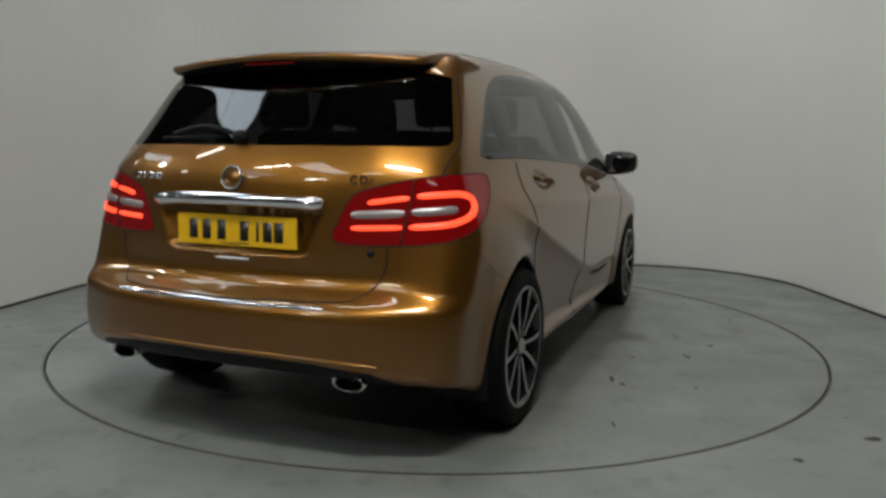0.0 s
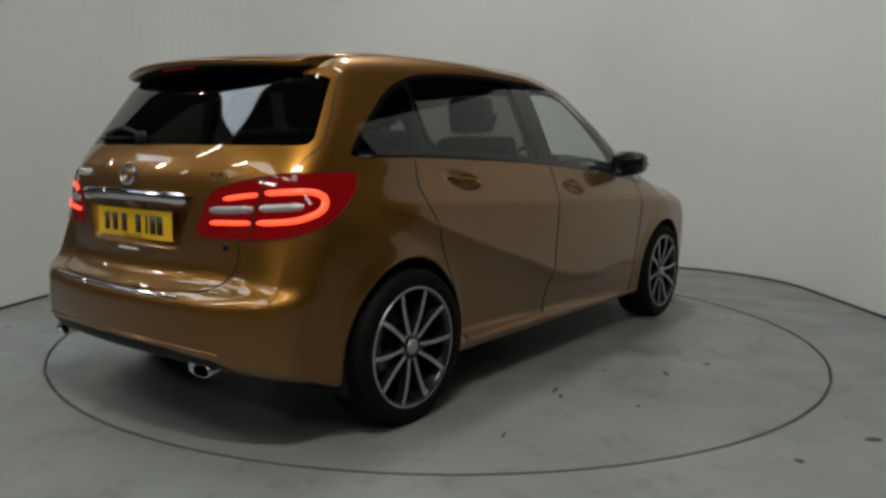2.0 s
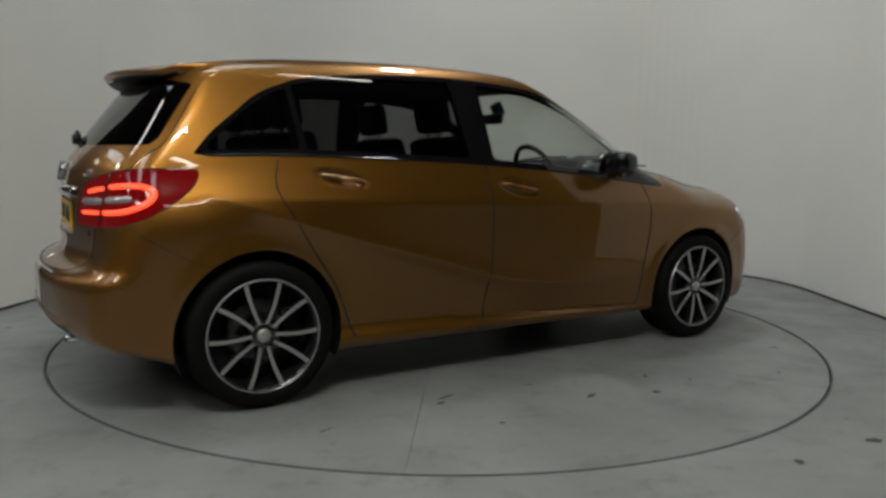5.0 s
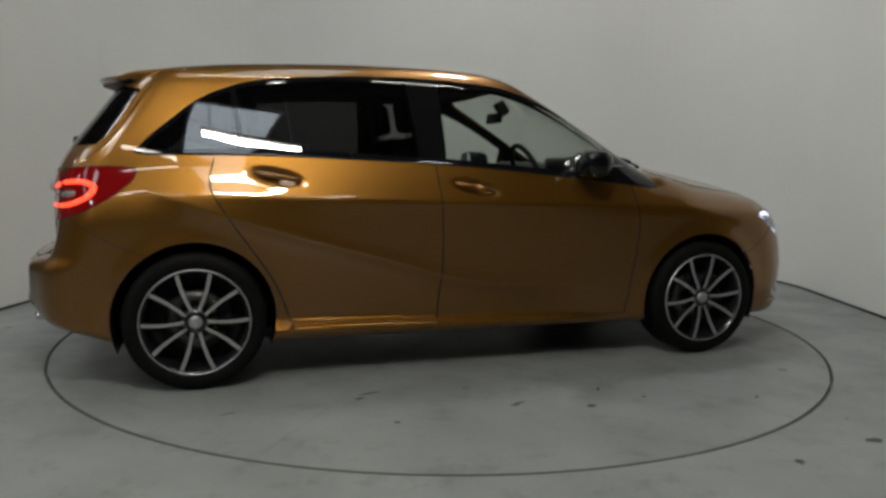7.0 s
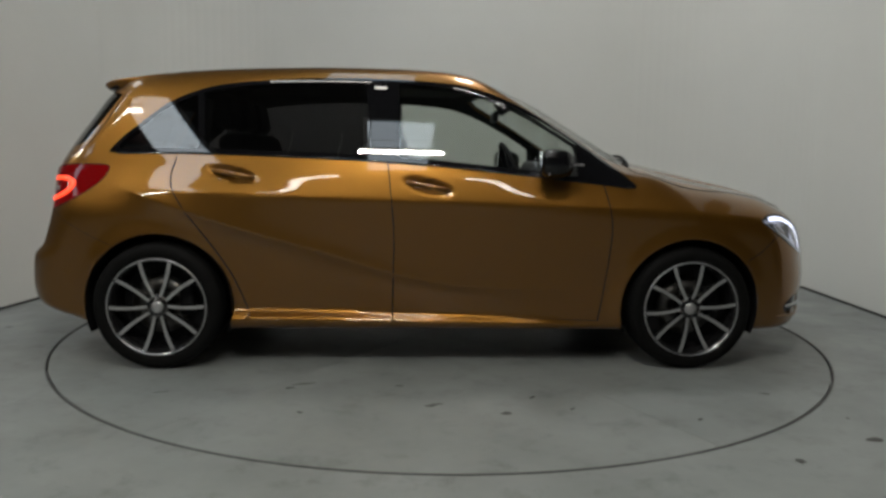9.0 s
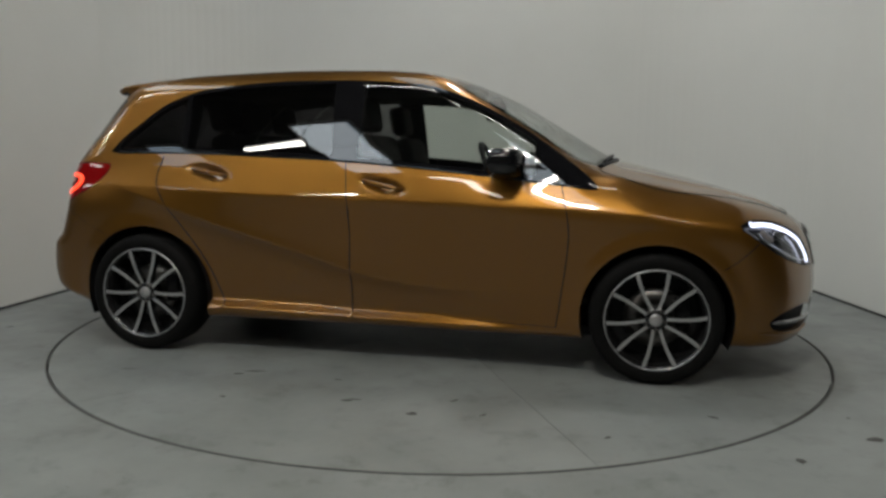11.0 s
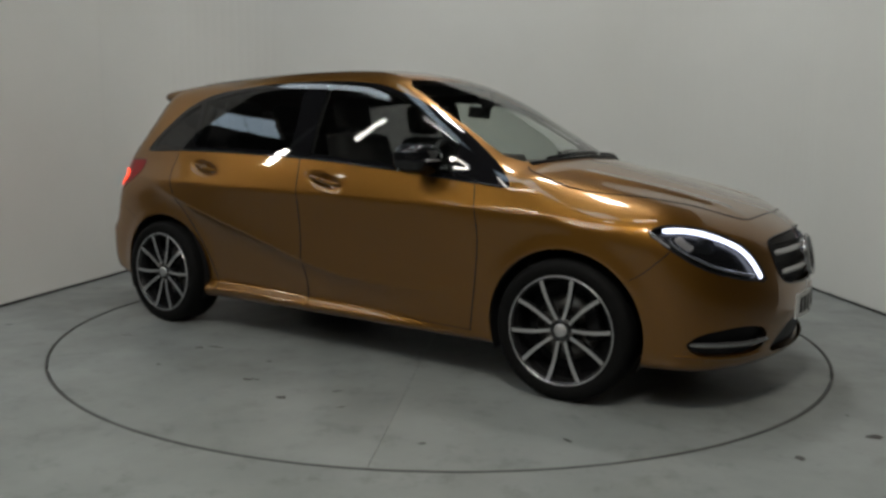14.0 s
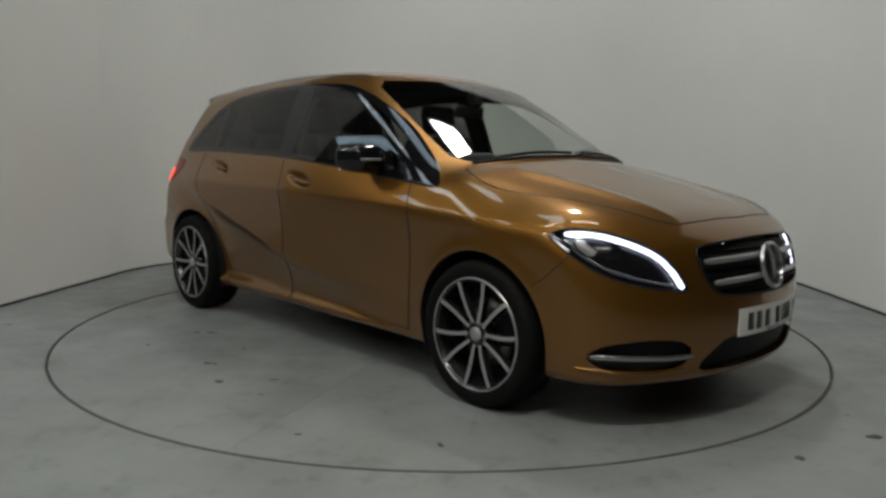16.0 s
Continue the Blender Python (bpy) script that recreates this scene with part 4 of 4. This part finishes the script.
# -- door handles, mirrors --
for sgn, tag in ((-1, "right"), (1, "left")):
    for (hx, hz, tilt), door in zip(HANDLES, ("rear_door ", "front_door ")):
        pts, rad = [], []
        for k in range(15):
            t = -1 + k / 7
            x = hx + 0.108 * t
            q = on_side(x, hz - tilt * (x - hx), sgn, 0.0)
            base = on_side(hx + 0.17 * (1 if t > 0 else -1), hz - tilt * 0.17 * (1 if t > 0 else -1), sgn)
            out = max(abs(q.y), abs(base.y)) + 0.014 * (1 - abs(t) ** 4) - 0.012 * abs(t) ** 6
            pts.append((x, sgn * out, q.z + 0.002))
            rad.append(0.0125 * (1 - 0.5 * abs(t) ** 5))
        part("door_handle", tube(pts, rad, 10), PAINT, panels[door + tag])
    mirror = new("door_mirror")
    mirror.parent = car
    tagged(mirror, "glossy black door mirror")
    b = bmesh.new()
    bmesh.ops.create_uvsphere(b, u_segments=32, v_segments=20, radius=1)
    for v in b.verts:
        x, y, z = v.co
        f = 1 / max(1e-6, (abs(x) ** 3.2 + abs(y) ** 3.2 + abs(z) ** 3.2) ** (1 / 3.2))
        x, y, z = x * f, y * f, z * f
        front = 0.105 if x > 0 else 0.055
        v.co = (0.53 + front * x - 0.02 * (y + 1), sgn * (0.935 + 0.105 * y), 1.046 + 0.079 * z * (1 - 0.18 * (y + 1) * 0.5) + 0.006 * y)
    part("housing", b, BLACK, mirror)
    part("mirror_glass", box(0.006, 0.18, 0.115, pose(0.472, sgn * 0.935, 1.046, 0, 0, sgn * -6), 0.003), CHROME, mirror, "mirror glass")
    part("mirror_foot", tube([(0.60, sgn * 0.80, 0.985), (0.57, sgn * 0.86, 1.0), (0.55, sgn * 0.90, 1.02)], [0.028, 0.024, 0.03], 10), BLACK, mirror)
    part("side_signal", box(0.02, 0.13, 0.010, pose(0.628, sgn * 0.95, 1.042, 0, 0, sgn * -10), 0.003), CLEARLENS, mirror)

# -- windscreen foot, wipers, window bars --
part("cowl", tube(top_line([(1.075 - 0.28 * y * y, y) for y in [-0.62 + 1.24 * k / 24 for k in range(25)]]), 0.012, 6), PLASTIC, car, "black windscreen cowl")
for y0, y1 in ((-0.50, 0.02), (0.10, 0.58)):
    part("front_wiper", tube(top_line([(1.045 - 0.22 * y * y, y) for y in [y0 + (y1 - y0) * k / 12 for k in range(13)]], [0.008 + 0.006 * math.sin(3.1 * k / 12) for k in range(13)]), 0.008, 6), PLASTIC, car, "black wiper")
for sgn in (-1, 1):
    part("belt_strip", tube(side_line(dense(smooth_line([(0.93, 0.926), (0.775, 0.945), (0.314, 0.993), (-0.248, 1.039), (-0.807, 1.062), (-1.254, 1.072), (-1.62, 1.068)], 4), 0.04, False), sgn, 0.001), 0.006, 6), BLACK, car, "glossy black belt strip")
    part("roof_joint", tube(top_line([(-1.36 + 0.1 * k, sgn * (0.565 + 0.012 * math.sin(k / 14 * 3.1))) for k in range(16)], -0.001), 0.003, 5), SEAM, car)


# -- cabin --
def seat(x, y, width, parent_name="seat"):
    s = new(parent_name)
    s.parent = car
    tagged(s, "dark upholstered car seat with headrest")
    part("cushion", box(0.50, width, 0.16, pose(x, y, 0.56, 0, -6), 0.05, 3), CLOTH, s)
    part("backrest", box(0.14, width * 0.96, 0.62, pose(x - 0.30, y, 0.88, 0, -16), 0.055, 3), CLOTH, s)
    return s


def headrest(s, x, y):
    part("headrest", box(0.10, 0.26, 0.19, pose(x - 0.42, y, 1.295, 0, -10), 0.045, 3), CLOTH, s)
    for k in (-1, 1):
        part("headrest_post", box(0.012, 0.012, 0.12, pose(x - 0.405, y + 0.06 * k, 1.19, 0, -10)), STEEL, s)


for y in (-0.37, 0.37):
    headrest(seat(0.10, y, 0.50), 0.10, y)
bench = seat(-0.75, 0.0, 1.22, "rear_bench")
for y in (-0.42, 0.0, 0.42):
    headrest(bench, -0.75, y)
part("cabin_floor", box(2.75, 1.46, 0.03, pose(-0.42, 0, 0.36)), CLOTH, car)
part("load_cover", box(0.52, 1.30, 0.02, pose(-1.42, 0, 1.00), 0.006), CLOTH, car)
part("engine_bulkhead", box(0.03, 1.40, 0.55, pose(1.02, 0, 0.62)), PLASTIC, car)
dash = part("dashboard", box(0.42, 1.36, 0.20, pose(0.80, 0, 0.93, 0, 7), 0.05, 3), DASH, car, "dark moulded dashboard")
part("instrument_hood", box(0.16, 0.36, 0.07, pose(0.66, -0.37, 1.045), 0.03, 3), DASH, dash)
part("centre_stack", box(0.20, 0.24, 0.42, pose(0.66, 0, 0.74, 0, -20), 0.03, 2), DASH, dash)
wheel = lathe([(0.172 + 0.015 * math.cos(a), 0.015 * math.sin(a)) for a in [2 * math.pi * k / 10 for k in range(10)]], 48, None, pose(0.40, -0.37, 0.985) @ pose(0, 0, 0, 0, 0, 90) @ pose(0, 0, 0, -24, 0, 0), True)
sw = part("steering_wheel", wheel, PLASTIC, car, "black steering wheel")
part("wheel_hub", box(0.05, 0.30, 0.07, pose(0.415, -0.37, 0.98, 0, -24), 0.02), PLASTIC, sw)
part("steering_column", box(0.28, 0.07, 0.07, pose(0.54, -0.37, 0.93, 0, 20), 0.02), PLASTIC, sw)
rm = part("inner_mirror", box(0.025, 0.23, 0.065, pose(0.33, 0, 1.315, 0, 8), 0.012), PLASTIC, car, "black inner mirror")
part("mirror_stalk", box(0.07, 0.05, 0.09, pose(0.375, 0, 1.375, 0, -30), 0.012), PLASTIC, rm)
for sgn in (-1, 1):
    part("pillar_cover", tube(side_line([(-0.31, z) for z in (0.7, 0.9, 1.1, 1.25, 1.42)], sgn, -0.055), 0.035, 8), LINING, car)
    part("pillar_cover", tube(side_line([(-1.22, z) for z in (0.9, 1.05, 1.2, 1.36)], sgn, -0.055), 0.03, 8), LINING, car)
part("roof_lining", box(1.55, 1.05, 0.02, pose(-0.62, 0, 1.475), 0.006), LINING, car)
part("underbody", box(2.2, 1.35, 0.05, pose(-0.07, 0, 0.20), 0.01), PLASTIC, car)
for ax in (REAR_AXLE, FRONT_AXLE):
    part("axle_beam", tube([(ax, -0.70, 0.30), (ax, 0.70, 0.30)], 0.04, 10), PLASTIC, car)

# ---- turntable: six painted plates with fine joints ----
TABLE = floor_paint("turntable_paint")
turntable = new("turntable")
tagged(turntable, "round grey painted turntable of sector plates, flush with the floor", "turntable")
for k in range(6):
    a0 = radians(-64 + 60 * k)
    b = bmesh.new()
    top = [(0.0, 0.0)] + [((RING - 0.006) * math.cos(a0 + radians(60) * i / 30), (RING - 0.006) * math.sin(a0 + radians(60) * i / 30)) for i in range(31)]
    mid = Vector((math.cos(a0 + radians(30)), math.sin(a0 + radians(30)), 0)) * 0.0018
    vs = [b.verts.new((x + mid.x, y + mid.y, 0.0)) for x, y in top]
    lo = [b.verts.new((v.co.x, v.co.y, -0.04)) for v in vs]
    b.faces.new(vs)
    for i in range(len(vs)):
        j = (i + 1) % len(vs)
        b.faces.new((vs[i], lo[i], lo[j], vs[j]))
    bmesh.ops.recalc_face_normals(b, faces=b.faces)
    part("plate", b, TABLE, turntable, smooth=False)
EDGE = mat("gap_edge", (0.05, 0.05, 0.05), 0.5)
tagged(obj("trim", lathe([(RING + 0.012, 0.0), (RING + 0.012, 0.003), (RING + 0.004, 0.003), (RING + 0.004, -0.03)], 200, None, pose(0, 0, 0, 90)), EDGE, smooth=False), "thin dark steel edge round the turntable", "floor trim", kind="structure")

# ---- scuffs and crumbs ----
DIRT = mat("dark_scuff", (0.045, 0.043, 0.04), 0.7)


def scuff(x, y, length, width, turn, parent=None):
    b = bmesh.new()
    n = 14
    rnd = random.Random(int(x * 977 + y * 613))
    ring = []
    for k in range(n):
        a = 2 * math.pi * k / n
        r = 0.7 + 0.5 * rnd.random()
        ring.append(b.verts.new((r * length / 2 * math.cos(a), r * width / 2 * math.sin(a), 0.0015)))
    top = b.verts.new((0, 0, 0.003))
    for k in range(n):
        b.faces.new((ring[k], ring[(k + 1) % n], top))
    b.transform(pose(x, y, 0, 0, 0, turn))
    if parent is None:
        return tagged(obj("scuff_mark", b, DIRT), "small dark scuff on the grey floor", "floor mark", group="scuffs on the floor")
    return part("scuff_mark", b, DIRT, parent)


for x, y, l, w, a in ((1.695, -1.858, 0.07, 0.05, 10), (1.304, -2.072, 0.05, 0.035, 80), (1.723, -1.619, 0.018, 0.014, 0), (-2.638, -0.204, 0.05, 0.02, 20)):
    scuff(x, y, l, w, a)
for x, y, l, w, a in ((-1.323, -1.332, 0.085, 0.010, 20), (-0.757, -1.276, 0.060, 0.025, 30), (-0.114, -1.53, 0.05, 0.03, 10), (0.206, -1.625, 0.05, 0.035, 0), (0.50, -1.572, 0.04, 0.012, 50), (1.446, -1.373, 0.05, 0.02, -30),
                      (-0.70, -1.215, 0.11, 0.02, 15), (-0.08, -1.506, 0.06, 0.015, 5), (-0.664, -1.605, 0.03, 0.02, 0), (1.008, -1.706, 0.03, 0.02, 40), (0.35, -1.42, 0.05, 0.018, 60), (-0.25, -1.25, 0.04, 0.014, -10)):
    scuff(x, y, l, w, a, turntable)


# ---- motion: the table turns clockwise with the car on it ----
def heading(t):
    s = (t - 8) / 8
    return 9.809 - 56.518 * s + 0.639 * s * s - 0.212 * s ** 3


def motions():
    times = [0.5 * k for k in range(33)]
    walk(turntable, [(t, pose(0, 0, 0, 0, 0, heading(t))) for t in times])
    walk(car, [(t, pose(0, 0, 0, 0, 0, heading(t)) @ pose(-0.0232, -0.0871, 0)) for t in times])


motions()
